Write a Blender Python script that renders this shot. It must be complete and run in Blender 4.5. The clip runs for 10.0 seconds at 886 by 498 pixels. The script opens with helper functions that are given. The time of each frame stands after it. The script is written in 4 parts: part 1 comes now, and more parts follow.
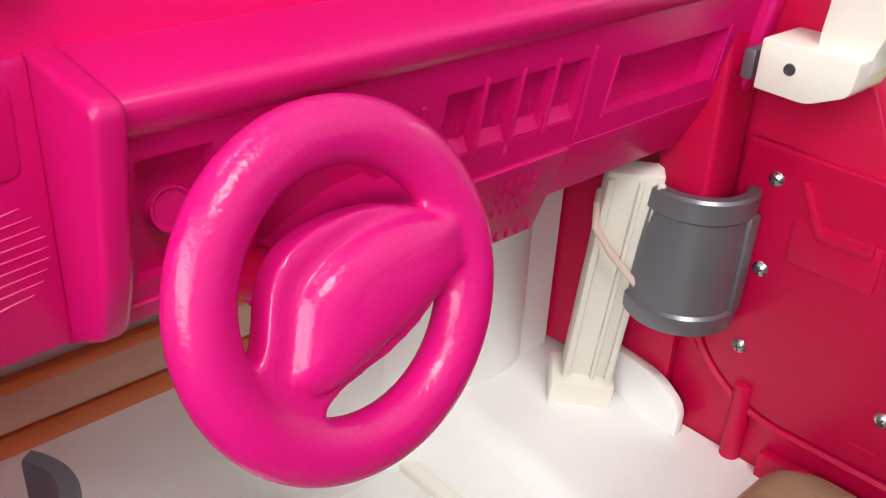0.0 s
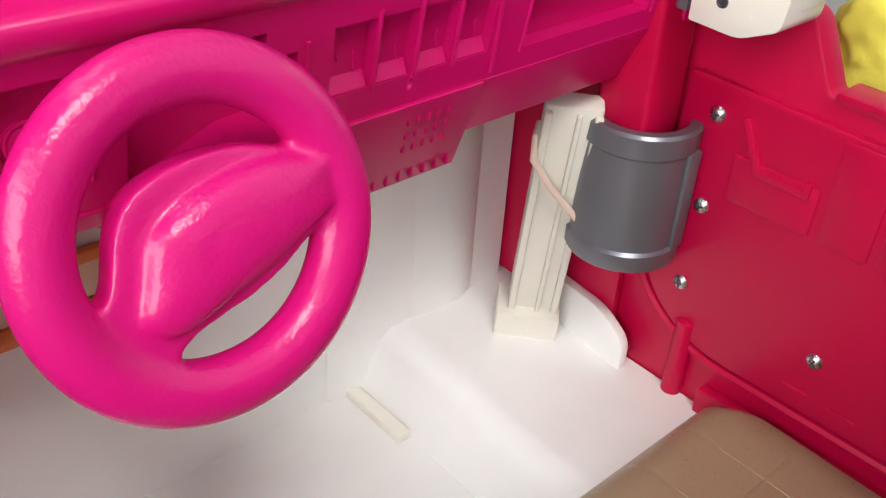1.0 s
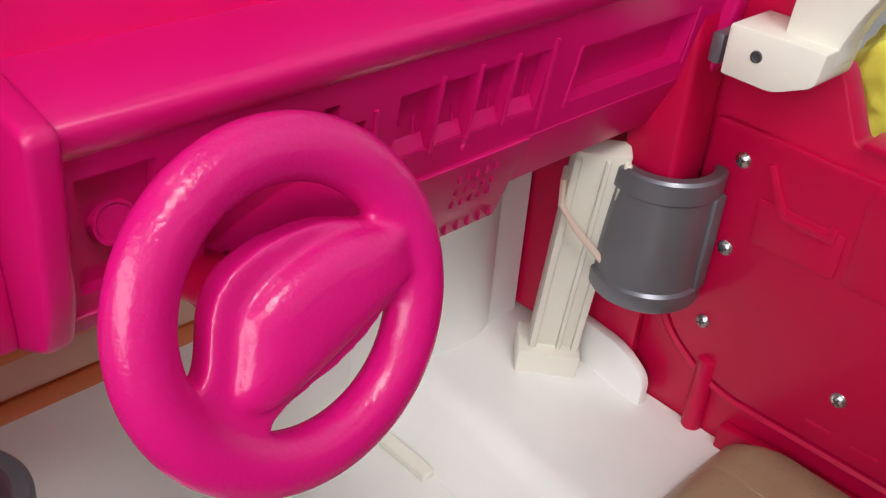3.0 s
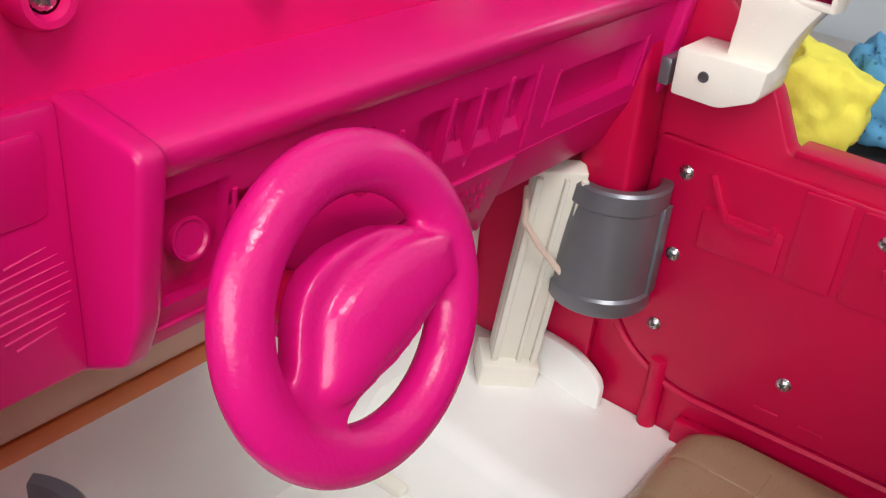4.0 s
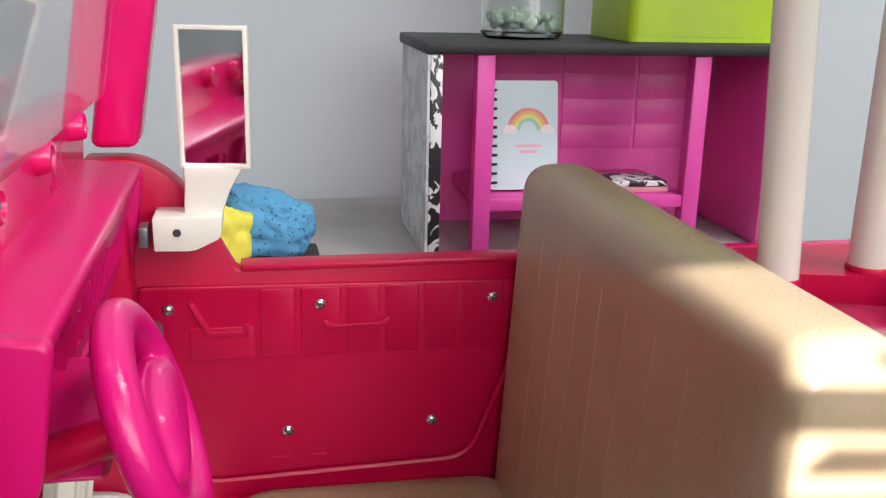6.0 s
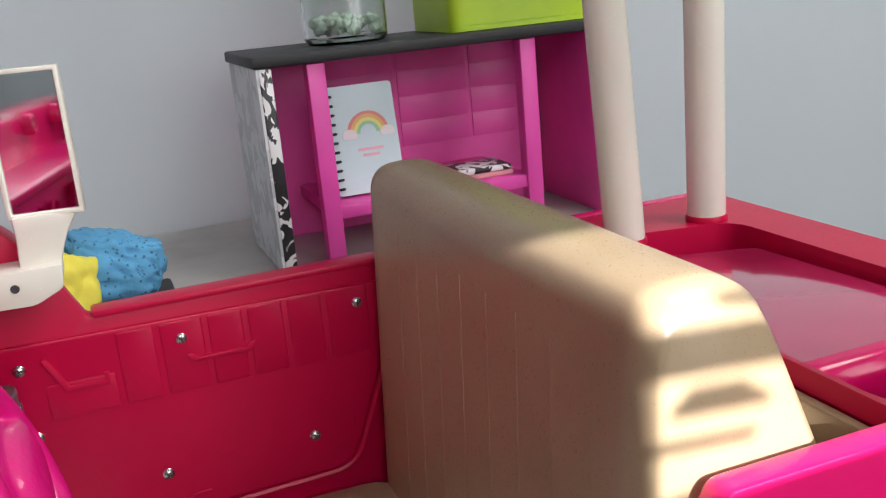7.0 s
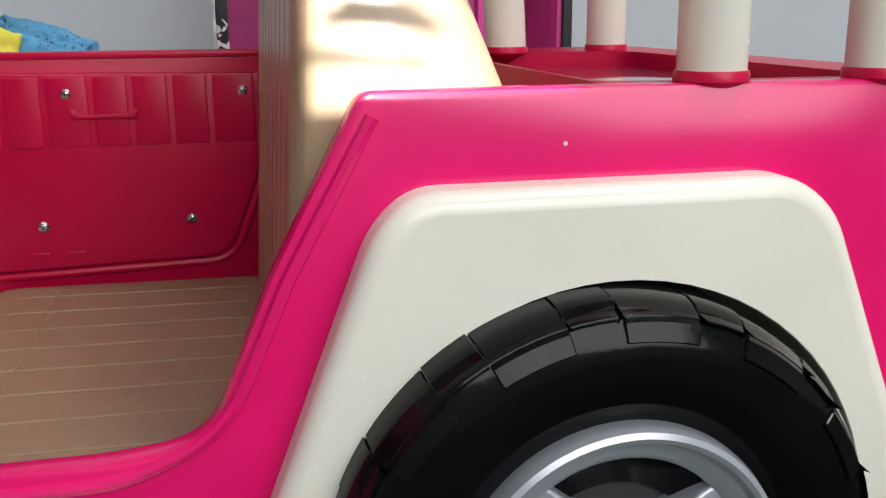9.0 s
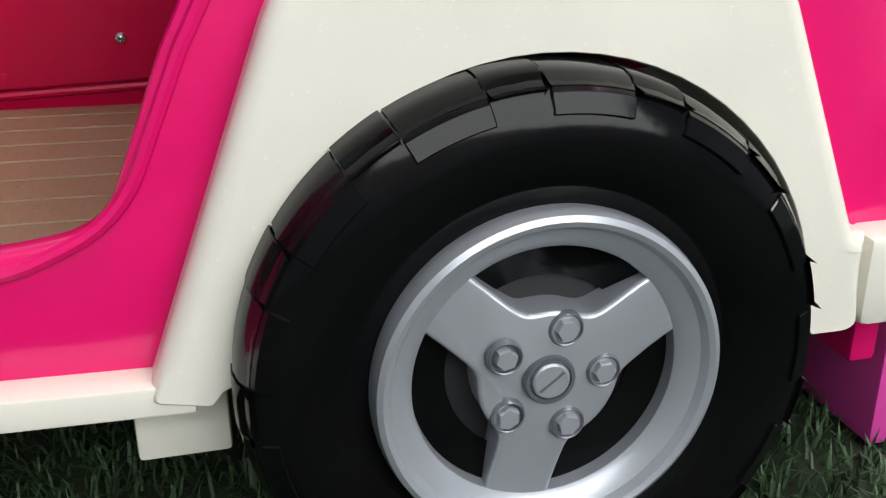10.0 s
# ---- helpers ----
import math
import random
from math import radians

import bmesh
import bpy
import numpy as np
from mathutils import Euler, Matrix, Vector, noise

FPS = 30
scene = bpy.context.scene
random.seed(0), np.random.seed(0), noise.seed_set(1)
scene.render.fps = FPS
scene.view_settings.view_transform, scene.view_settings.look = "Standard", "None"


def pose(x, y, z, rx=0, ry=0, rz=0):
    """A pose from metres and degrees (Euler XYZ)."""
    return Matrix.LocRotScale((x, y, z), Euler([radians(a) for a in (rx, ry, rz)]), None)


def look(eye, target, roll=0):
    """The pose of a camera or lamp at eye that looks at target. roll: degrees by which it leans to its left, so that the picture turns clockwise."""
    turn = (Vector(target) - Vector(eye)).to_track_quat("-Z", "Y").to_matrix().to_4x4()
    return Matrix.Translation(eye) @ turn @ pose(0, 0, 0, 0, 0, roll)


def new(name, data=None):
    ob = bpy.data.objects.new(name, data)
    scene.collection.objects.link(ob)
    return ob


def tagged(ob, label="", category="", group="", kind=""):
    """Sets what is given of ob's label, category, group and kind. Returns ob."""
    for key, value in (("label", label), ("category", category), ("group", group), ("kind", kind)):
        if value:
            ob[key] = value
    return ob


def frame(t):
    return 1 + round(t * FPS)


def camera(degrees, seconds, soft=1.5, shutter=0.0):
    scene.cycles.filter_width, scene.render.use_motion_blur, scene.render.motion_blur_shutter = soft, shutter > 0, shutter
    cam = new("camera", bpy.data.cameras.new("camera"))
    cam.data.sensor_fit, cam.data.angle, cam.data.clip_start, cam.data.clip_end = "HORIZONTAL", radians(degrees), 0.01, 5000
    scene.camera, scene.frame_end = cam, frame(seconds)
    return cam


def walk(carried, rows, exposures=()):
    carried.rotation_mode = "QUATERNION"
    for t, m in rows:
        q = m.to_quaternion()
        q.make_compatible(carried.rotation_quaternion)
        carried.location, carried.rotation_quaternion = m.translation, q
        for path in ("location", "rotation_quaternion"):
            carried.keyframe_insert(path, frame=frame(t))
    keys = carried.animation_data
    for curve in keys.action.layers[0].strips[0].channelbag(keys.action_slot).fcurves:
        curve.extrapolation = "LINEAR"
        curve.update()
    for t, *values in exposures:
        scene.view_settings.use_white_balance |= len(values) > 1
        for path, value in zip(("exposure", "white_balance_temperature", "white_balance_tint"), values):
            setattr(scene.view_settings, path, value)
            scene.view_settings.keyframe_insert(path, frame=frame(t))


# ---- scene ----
cam = camera(50.0, 10.0, soft=1.25)
PATH = [
    (0, (-0.177, 0.03, 0.37), (1.051, 1.28, -0.594), 3.3),
    (0.5, (-0.162, 0.018, 0.369), (1.011, 1.215, -0.722), 4.0),
    (1, (-0.15, 0.014, 0.374), (0.993, 1.219, -0.74), 3.8),
    (1.5, (-0.145, 0.017, 0.381), (0.996, 1.218, -0.739), 4.2),
    (2, (-0.156, 0.025, 0.381), (1.009, 1.206, -0.736), 5.2),
    (2.5, (-0.162, 0.03, 0.385), (1.015, 1.206, -0.725), 4.9),
    (4, (-0.206, 0.043, 0.385), (1.198, 1.066, -0.605), 5.5),
    (4.5, (-0.254, 0.068, 0.386), (1.357, 0.764, -0.571), 8.0),
    (5, (-0.298, 0.087, 0.39), (1.511, 0.31, -0.433), 6.3),
    (5.5, (-0.344, 0.122, 0.402), (1.536, 0.022, -0.273), 3.2),
    (6, (-0.349, 0.126, 0.401), (1.534, -0.264, -0.149), 1.4),
    (6.2, (-0.349, 0.13, 0.406), (1.511, -0.412, -0.09), -0.1),
    (7.3, (-0.353, 0.106, 0.386), (1.453, -0.552, -0.17), -5.6),
    (7.5, (-0.378, 0.072, 0.365), (1.472, -0.529, -0.101), -3.8),
    (8, (-0.418, 0.033, 0.324), (1.483, -0.454, -0.063), -1.1),
    (8.5, (-0.424, 0.017, 0.297), (1.479, -0.427, -0.127), -1.1),
    (9, (-0.42, 0.009, 0.276), (1.473, -0.416, -0.207), -0.4),
    (9.2, (-0.417, 0.006, 0.272), (1.453, -0.422, -0.294), -0.7),
    (9.3, (-0.417, 0.005, 0.269), (1.44, -0.426, -0.335), -0.9),
    (9.4, (-0.416, 0.001, 0.263), (1.433, -0.428, -0.368), -1.0),
    (9.5, (-0.412, -0.005, 0.261), (1.415, -0.433, -0.431), -1.0),
    (10, (-0.409, -0.012, 0.244), (1.397, -0.453, -0.493), -0.5),
]
walk(cam, [(t, look(eye, target, roll)) for t, eye, target, roll in PATH],
     exposures=[(0, 2.1), (1.0, 2.0), (2.7, 1.75), (4.0, 1.9), (4.5, 2.0), (5.0, 1.95), (5.5, 2.05), (6.2, 1.8), (7.3, 1.6), (8.5, 1.65), (9.2, 1.5), (9.5, 1.42), (10, 1.82)])

# ---- light: window daylight on the driver's side, soft white-room light, an added fill lamp ----
world = bpy.data.worlds.new("world")
scene.world = world
world.use_nodes = True
wn, wl = world.node_tree.nodes, world.node_tree.links
sky = wn.new("ShaderNodeTexSky")
sky.sky_type, sky.sun_disc = "NISHITA", False
sky.sun_elevation, sky.sun_rotation = radians(32), radians(285)
wl.new(sky.outputs[0], wn["Background"].inputs[0])
wn["Background"].inputs[1].default_value = 0.12


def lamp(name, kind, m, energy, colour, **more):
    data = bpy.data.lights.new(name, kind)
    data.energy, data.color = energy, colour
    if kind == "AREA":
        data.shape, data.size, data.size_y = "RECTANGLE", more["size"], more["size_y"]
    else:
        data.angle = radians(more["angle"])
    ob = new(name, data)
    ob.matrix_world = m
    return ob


SUN = Vector((-0.90, -0.01, 0.40)).normalized()     # towards the sun
lamp("sun", "SUN", look(SUN * 3, (0, 0, 0)), 5.0, (1.0, 1.0, 0.99), angle=0.22)
lamp("window_light", "AREA", look((-1.50, -0.22, 0.82), (0.0, 0.10, 0.18)), 8.6, (0.97, 0.99, 1.0), size=1.7, size_y=1.0)
# added fill lamp with no known source, to brighten the floor and footwell
lamp("overhead_fill", "AREA", look((-0.52, -0.88, 2.22), (-0.08, 0.12, 0.1)), 10.0, (1.0, 0.985, 0.96), size=0.7, size_y=0.7)


# ---- materials ----
def material(name, colour, rough=0.4, metal=0.0, grain=0.0, grain_size=400.0, bump=0.0, wear=0.06, wear_size=18.0, coat=0.0,
             second=None, spec=0.5, pores=0.0, spread=0.035):
    m = bpy.data.materials.new(name)
    m.use_nodes = True
    n, l = m.node_tree.nodes, m.node_tree.links
    b = n["Principled BSDF"]
    b.inputs["Metallic"].default_value = metal
    b.inputs["Coat Weight"].default_value = coat
    b.inputs["Coat Roughness"].default_value = 0.12
    b.inputs["Specular IOR Level"].default_value = spec
    co = n.new("ShaderNodeTexCoord")
    big = n.new("ShaderNodeTexNoise")
    big.inputs["Scale"].default_value, big.inputs["Detail"].default_value = wear_size, 4
    fine = n.new("ShaderNodeTexNoise")
    fine.inputs["Scale"].default_value, fine.inputs["Detail"].default_value = grain_size, 3
    for t in (big, fine):
        l.new(co.outputs["Object"], t.inputs["Vector"])
    mix = n.new("ShaderNodeMix")
    mix.data_type = "RGBA"
    mix.inputs[6].default_value = (*colour, 1)
    other = second or tuple(min(1, c * (1 - 2.2 * wear)) for c in colour)
    mix.inputs[7].default_value = (*other, 1)
    ramp = n.new("ShaderNodeMapRange")
    ramp.inputs[1].default_value, ramp.inputs[2].default_value = 0.4, 0.72
    l.new(big.outputs["Fac"], ramp.inputs[0])
    l.new(ramp.outputs[0], mix.inputs[0])
    l.new(mix.outputs[2], b.inputs["Base Color"])
    r = n.new("ShaderNodeMapRange")
    r.inputs[1].default_value, r.inputs[2].default_value = 0.3, 0.7
    r.inputs[3].default_value, r.inputs[4].default_value = max(0.02, rough - spread), min(1, rough + spread)
    l.new(fine.outputs["Fac"], r.inputs[0])
    l.new(r.outputs[0], b.inputs["Roughness"])
    if bump:
        bp = n.new("ShaderNodeBump")
        bp.inputs["Strength"].default_value, bp.inputs["Distance"].default_value = bump, 0.0004
        l.new(fine.outputs["Fac"], bp.inputs["Height"])
        l.new(bp.outputs[0], b.inputs["Normal"])
    if pores:
        cell, hole, dark = n.new("ShaderNodeTexVoronoi"), n.new("ShaderNodeMapRange"), n.new("ShaderNodeMix")
        cell.inputs["Scale"].default_value = pores
        hole.inputs[1].default_value, hole.inputs[2].default_value, hole.inputs[3].default_value, hole.inputs[4].default_value = 0.16, 0.30, 1.0, 0.0
        dark.data_type = "RGBA"
        dark.inputs[7].default_value = (*[c * 0.35 for c in colour], 1)
        l.new(co.outputs["Object"], cell.inputs["Vector"])
        l.new(cell.outputs["Distance"], hole.inputs[0])
        l.new(hole.outputs[0], dark.inputs[0])
        l.new(mix.outputs[2], dark.inputs[6])
        l.new(dark.outputs[2], b.inputs["Base Color"])
    return m


PINK = material("pink_plastic", (0.76, 0.006, 0.145), 0.19, bump=0.0, grain_size=300, wear=0.03, spread=0.015)
PINK_GRAIN = material("grained_pink_plastic", (0.62, 0.004, 0.145), 0.32, wear=0.03, spread=0.01, spec=0.4)
PEEL = material("orange_peel_pink_plastic", (0.66, 0.006, 0.18), 0.24, bump=0.45, grain_size=800, wear=0.03, spread=0.02)
# same pink plastic with shade and red bounce light put into its colour
PINK_SHADED = material("pink_plastic_shaded", (0.54, 0.002, 0.052), 0.34, spec=0.28, bump=0.02, grain_size=900, wear=0.04)
CREAM = material("cream_plastic", (0.80, 0.77, 0.68), 0.24, bump=0.03, grain_size=500, wear=0.03)
WHITE = material("white_plastic", (0.88, 0.865, 0.84), 0.42, bump=0.05, grain_size=400, wear=0.03)
TAN = material("tan_vinyl", (0.375, 0.268, 0.165), 0.30, bump=0.10, grain_size=1100, wear=0.05)
GREY = material("grey_metallic_plastic", (0.20, 0.205, 0.235), 0.33, metal=0.55, bump=0.03, grain_size=1500, spread=0.01)
STEEL = material("zinc_steel", (0.62, 0.63, 0.64), 0.28, metal=1.0, bump=0.1, grain_size=900)
# dark colour that stands for the shade inside slots and holes
HOLE_SHADE = material("hole_shade", (0.05, 0.05, 0.055), 0.5)
SILVER = material("silver_painted_plastic", (0.43, 0.45, 0.49), 0.30, metal=0.45, bump=0.0, spread=0.008, grain_size=1200)
RUBBER = material("glossy_black_rubber", (0.0025, 0.0025, 0.003), 0.12, bump=0.06, grain_size=420, second=(0.005, 0.005, 0.0055), spec=0.18)
BLACK_MATT = material("black_matt", (0.018, 0.018, 0.02), 0.55)
HOUSE = material("magenta_card", (0.84, 0.09, 0.42), 0.42, bump=0.1, grain_size=300, wear=0.08)
HOUSE_EDGE = material("bright_pink_card", (0.80, 0.075, 0.42), 0.4, bump=0.08, grain_size=300)
ORANGE = material("strip_orange", (0.80, 0.22, 0.055), 0.5, bump=0.1)
PEACH = material("strip_peach", (0.84, 0.56, 0.42), 0.5, bump=0.1)
YELLOW = material("yellow_foam", (0.86, 0.76, 0.10), 0.85, bump=0.9, grain_size=350, wear=0.1)
BLUE = material("blue_foam", (0.12, 0.40, 0.68), 0.85, bump=0.9, grain_size=300, wear=0.14, pores=270)
LIME = material("lime_plastic", (0.42, 0.62, 0.02), 0.35, wear=0.08)
WALLPAINT = material("wall_paint", (0.53, 0.57, 0.60), 0.7, bump=0.15, grain_size=120, wear=0.02, wear_size=2.5)
TABLE = material("grey_laminate", (0.42, 0.39, 0.37), 0.45, bump=0.05, grain_size=60, wear=0.1)
PALEBLUE = material("pale_blue_cover", (0.58, 0.72, 0.76), 0.4, wear=0.03)
TURF = material("turf_backing", (0.022, 0.034, 0.016), 0.9, bump=0.6, grain_size=260, wear=0.2)
BLADE = material("turf_blade", (0.045, 0.095, 0.035), 0.55, wear=0.25, wear_size=40)
NYLON = material("nylon_tie", (0.80, 0.62, 0.52), 0.35)
PAPER = material("paper", (0.75, 0.73, 0.70), 0.8)


def glass_material(name, colour, rough=0.02, weight=1.0):
    m = material(name, colour, rough)
    m.node_tree.nodes["Principled BSDF"].inputs["Transmission Weight"].default_value = weight
    return m


GLASS = glass_material("clear_glass", (0.93, 0.97, 0.95))
SCREEN = glass_material("clear_screen", (0.97, 0.97, 0.97), 0.03)
MIRROR = material("mirror_silver", (0.86, 0.87, 0.87), 0.03, metal=1.0)


def patterned(name, dark, light, size):
    """Black blotches on white, as of a zebra print."""
    m = bpy.data.materials.new(name)
    m.use_nodes = True
    n, l = m.node_tree.nodes, m.node_tree.links
    co, tex, ramp = n.new("ShaderNodeTexCoord"), n.new("ShaderNodeTexNoise"), n.new("ShaderNodeValToRGB")
    tex.inputs["Scale"].default_value, tex.inputs["Detail"].default_value, tex.inputs["Distortion"].default_value = size, 2, 1.2
    ramp.color_ramp.elements[0].position, ramp.color_ramp.elements[1].position = 0.49, 0.51
    ramp.color_ramp.elements[0].color, ramp.color_ramp.elements[1].color = (*dark, 1), (*light, 1)
    l.new(co.outputs["Object"], tex.inputs["Vector"])
    l.new(tex.outputs["Fac"], ramp.inputs[0])
    l.new(ramp.outputs[0], n["Principled BSDF"].inputs["Base Color"])
    n["Principled BSDF"].inputs["Roughness"].default_value = 0.4
    return m


ZEBRA = patterned("zebra_print", (0.015, 0.015, 0.018), (0.75, 0.74, 0.74), 70)


# ---- building helpers ----
def part(name, bm, mat, parent=None, label="", smooth=35):
    me = bpy.data.meshes.new(name)
    bmesh.ops.recalc_face_normals(bm, faces=bm.faces)
    bm.to_mesh(me)
    bm.free()
    me.materials.append(mat)
    me.polygons.foreach_set("use_smooth", [True] * len(me.polygons))
    me.set_sharp_from_angle(angle=radians(smooth))
    ob = new(name, me)
    if parent:
        ob.parent = parent
    if label:
        ob["label"] = label
    return ob


def thing(name, label, category, at=(0, 0, 0), group="", kind=""):
    ob = new(name)
    ob.location = at
    ob.empty_display_size = 0.02
    return tagged(ob, label, category, group, kind)


def soften(bm, width, segments=2, angle=30):
    if width:
        edges = [e for e in bm.edges if len(e.link_faces) == 2 and e.calc_face_angle(0) > radians(angle)]
        bmesh.ops.bevel(bm, geom=edges, offset=width, segments=segments, profile=0.5, affect="EDGES", clamp_overlap=True)
    return bm


def box(x0, x1, y0, y1, z0, z1, bevel=0.0, segments=2, bm=None):
    b = bmesh.new()
    bmesh.ops.create_cube(b, size=1)
    for v in b.verts:
        v.co = Vector(((x0 + x1) / 2 + v.co.x * (x1 - x0), (y0 + y1) / 2 + v.co.y * (y1 - y0), (z0 + z1) / 2 + v.co.z * (z1 - z0)))
    soften(b, bevel, segments)
    return merge(bm, b) if bm else b


def merge(bm, other):
    me = bpy.data.meshes.new("tmp")
    other.to_mesh(me)
    other.free()
    bm.from_mesh(me)
    bpy.data.meshes.remove(me)
    return bm


def rounded(points, radii, steps=5):
    """A polygon with rounded corners; radii: one for all, or one for each corner."""
    out, n = [], len(points)
    for i in range(n):
        p = Vector(points[i])
        r = radii[i] if isinstance(radii, (list, tuple)) else radii
        a, b = Vector(points[i - 1]) - p, Vector(points[(i + 1) % n]) - p
        r = min(r, a.length * 0.49, b.length * 0.49)
        if r <= 0:
            out.append(p)
            continue
        a, b = p + a.normalized() * r, p + b.normalized() * r
        for k in range(steps + 1):
            t = k / steps
            out.append((1 - t) ** 2 * a + 2 * t * (1 - t) * p + t * t * b)
    return out


def prism(points, axis, lo, hi, bevel=0.0, segments=2, angle=50, bm=None):
    """A polygon pushed along an axis. Its two coordinates are (y, z) for x, (x, z) for y and (x, y) for z."""
    b = bmesh.new()
    put = {"x": lambda u, v, w: (w, u, v), "y": lambda u, v, w: (u, w, v), "z": lambda u, v, w: (u, v, w)}[axis]
    verts = [[b.verts.new(put(p[0], p[1], w)) for p in points] for w in (lo, hi)]
    b.faces.new(verts[0])
    b.faces.new(list(reversed(verts[1])))
    n = len(points)
    for i in range(n):
        b.faces.new((verts[0][i], verts[0][(i + 1) % n], verts[1][(i + 1) % n], verts[1][i]))
    bmesh.ops.recalc_face_normals(b, faces=b.faces)
    soften(b, bevel, segments, angle)
    return merge(bm, b) if bm else b


def ring(outer, inner, axis, lo, hi, bm=None):
    """A slab between two outlines of the same number of points."""
    b = bmesh.new()
    put = {"x": lambda u, v, w: (w, u, v), "y": lambda u, v, w: (u, w, v), "z": lambda u, v, w: (u, v, w)}[axis]
    rows = [[b.verts.new(put(p[0], p[1], w)) for p in line] for line, w in ((outer, lo), (outer, hi), (inner, hi), (inner, lo))]
    n = len(outer)
    for r in range(4):
        for i in range(n):
            b.faces.new((rows[r][i], rows[r][(i + 1) % n], rows[(r + 1) % 4][(i + 1) % n], rows[(r + 1) % 4][i]))
    bmesh.ops.recalc_face_normals(b, faces=b.faces)
    return merge(bm, b) if bm else b


def lathe(profile, m=None, steps=48, arc=360.0, bm=None):
    """A profile of (radius, height) turned about z, then placed by m."""
    b = bmesh.new()
    full = arc >= 360
    count = steps if full else steps + 1
    rows = [[b.verts.new((r * math.cos(radians(arc) * i / steps), r * math.sin(radians(arc) * i / steps), h)) for r, h in profile] for i in range(count)]
    for i in range(steps):
        a, c = rows[i], rows[(i + 1) % count]
        for k in range(len(profile) - 1):
            if profile[k][0] == 0 and profile[k + 1][0] == 0:
                continue
            b.faces.new((a[k], c[k], c[k + 1], a[k + 1]))
    bmesh.ops.remove_doubles(b, verts=b.verts, dist=1e-6)
    if not full:
        bmesh.ops.holes_fill(b, edges=[e for e in b.edges if e.is_boundary], sides=0)
    bmesh.ops.recalc_face_normals(b, faces=b.faces)
    if m:
        bmesh.ops.transform(b, matrix=m, verts=b.verts)
    return merge(bm, b) if bm else b


def tube(points, radius, sides=10, closed=False, bm=None, flat=1.0):
    """A round bar along a line of points."""
    b = bmesh.new()
    pts = [Vector(p) for p in points]
    n, rows, side = len(pts), [], None
    for i, p in enumerate(pts):
        a = pts[i - 1] if (i or closed) else p
        c = pts[(i + 1) % n] if (i < n - 1 or closed) else p
        d = (c - a).normalized()
        if side is None:
            side = d.orthogonal().normalized()
        side = (side - d * side.dot(d)).normalized()
        up = d.cross(side)
        rows.append([b.verts.new(p + (side * math.cos(2 * math.pi * k / sides) + up * flat * math.sin(2 * math.pi * k / sides)) * radius) for k in range(sides)])
    for i in range(n if closed else n - 1):
        a, c = rows[i], rows[(i + 1) % n]
        for k in range(sides):
            b.faces.new((a[k], a[(k + 1) % sides], c[(k + 1) % sides], c[k]))
    if not closed:
        b.faces.new(rows[0])
        b.faces.new(list(reversed(rows[-1])))
    bmesh.ops.recalc_face_normals(b, faces=b.faces)
    return merge(bm, b) if bm else b


def facing(origin, normal, up=(0, 0, 1)):
    """A frame at origin whose z looks along normal and whose y is nearest to up."""
    z = Vector(normal).normalized()
    x = Vector(up).cross(z).normalized()
    y = z.cross(x)
    m = Matrix((x, y, z)).transposed().to_4x4()
    m.translation = origin
    return m


# ---- the room ----
G = 0.023                                           # height of the turf


REACH = (1.62 - 0.142) / 0.90                        # from the seat to the blind, along the sun's way
# gap edges set so that the sun reaches only the seat's end
GAP_Y0, GAP_Y1 = -0.090 - 0.01 * REACH, -0.0140 - 0.01 * REACH
GAP_Z0, GAP_Z1 = 0.246 + 0.40 * REACH, 0.345 + 0.40 * REACH


def setting(name, bm, mat, label, category="wall"):
    return tagged(part(name, bm, mat), label, category, kind="structure")


setting("floor", box(-1.8, 1.0, -1.6, 1.7, G - 0.03, G - 0.004), TURF, "dark green artificial turf spread over the floor", "floor")
setting("wall_east", box(0.44, 0.50, -1.6, 1.7, G - 0.03, 2.3), WALLPAINT, "plain pale blue-grey painted wall")
setting("wall_south", box(-1.8, 0.44, -1.66, -1.6, G - 0.03, 2.3), WALLPAINT, "plain pale blue-grey painted wall")
setting("wall_north", box(-1.8, 0.44, 1.7, 1.76, G - 0.03, 2.3), WALLPAINT, "plain pale blue-grey painted wall")
wall = box(-1.66, -1.60, -1.6, -1.30, G - 0.03, 2.3)
box(-1.66, -1.60, 0.60, 1.7, G - 0.03, 2.3, bm=wall)
box(-1.66, -1.60, -1.30, 0.60, G - 0.03, 0.30, bm=wall)
box(-1.66, -1.60, -1.30, 0.60, 1.55, 2.3, bm=wall)
setting("wall_west", wall, WALLPAINT, "plain pale painted wall with a wide window opening")
# unseen blind, added so that its gap shapes the sun patch on the seat
blind = box(-1.625, -1.615, -1.32, GAP_Y0, 0.29, 1.56)
box(-1.625, -1.615, GAP_Y1, 0.62, 0.29, 1.56, bm=blind)
box(-1.625, -1.615, GAP_Y0, GAP_Y1, 0.29, GAP_Z0, bm=blind)
box(-1.625, -1.615, GAP_Y0, GAP_Y1, GAP_Z1, 1.56, bm=blind)
# added bars dim the sunbeam in bands, for the streaks in the patch
for dz, h, a, c in [(0.0350 + k * 0.0021, 0.0010, 0.0, 1.0) for k in range(6)] + [(0.0225 + k * 0.0026, 0.0007, 0.48 + 0.05 * k, 0.94 - 0.04 * k) for k in range(3)] + [(0.0120, 0.0006, 0.55, 1.0), (0.0550, 0.0010, 0.0, 0.7)]:
    y0, y1 = GAP_Y0 + (GAP_Y1 - GAP_Y0) * a, GAP_Y0 + (GAP_Y1 - GAP_Y0) * c
    b = box(-1.624, -1.616, y0, y1, GAP_Z0 + dz, GAP_Z0 + dz + h)
    for v in b.verts:
        v.co.z += (v.co.y - GAP_Y0) * 0.08
    merge(blind, b)
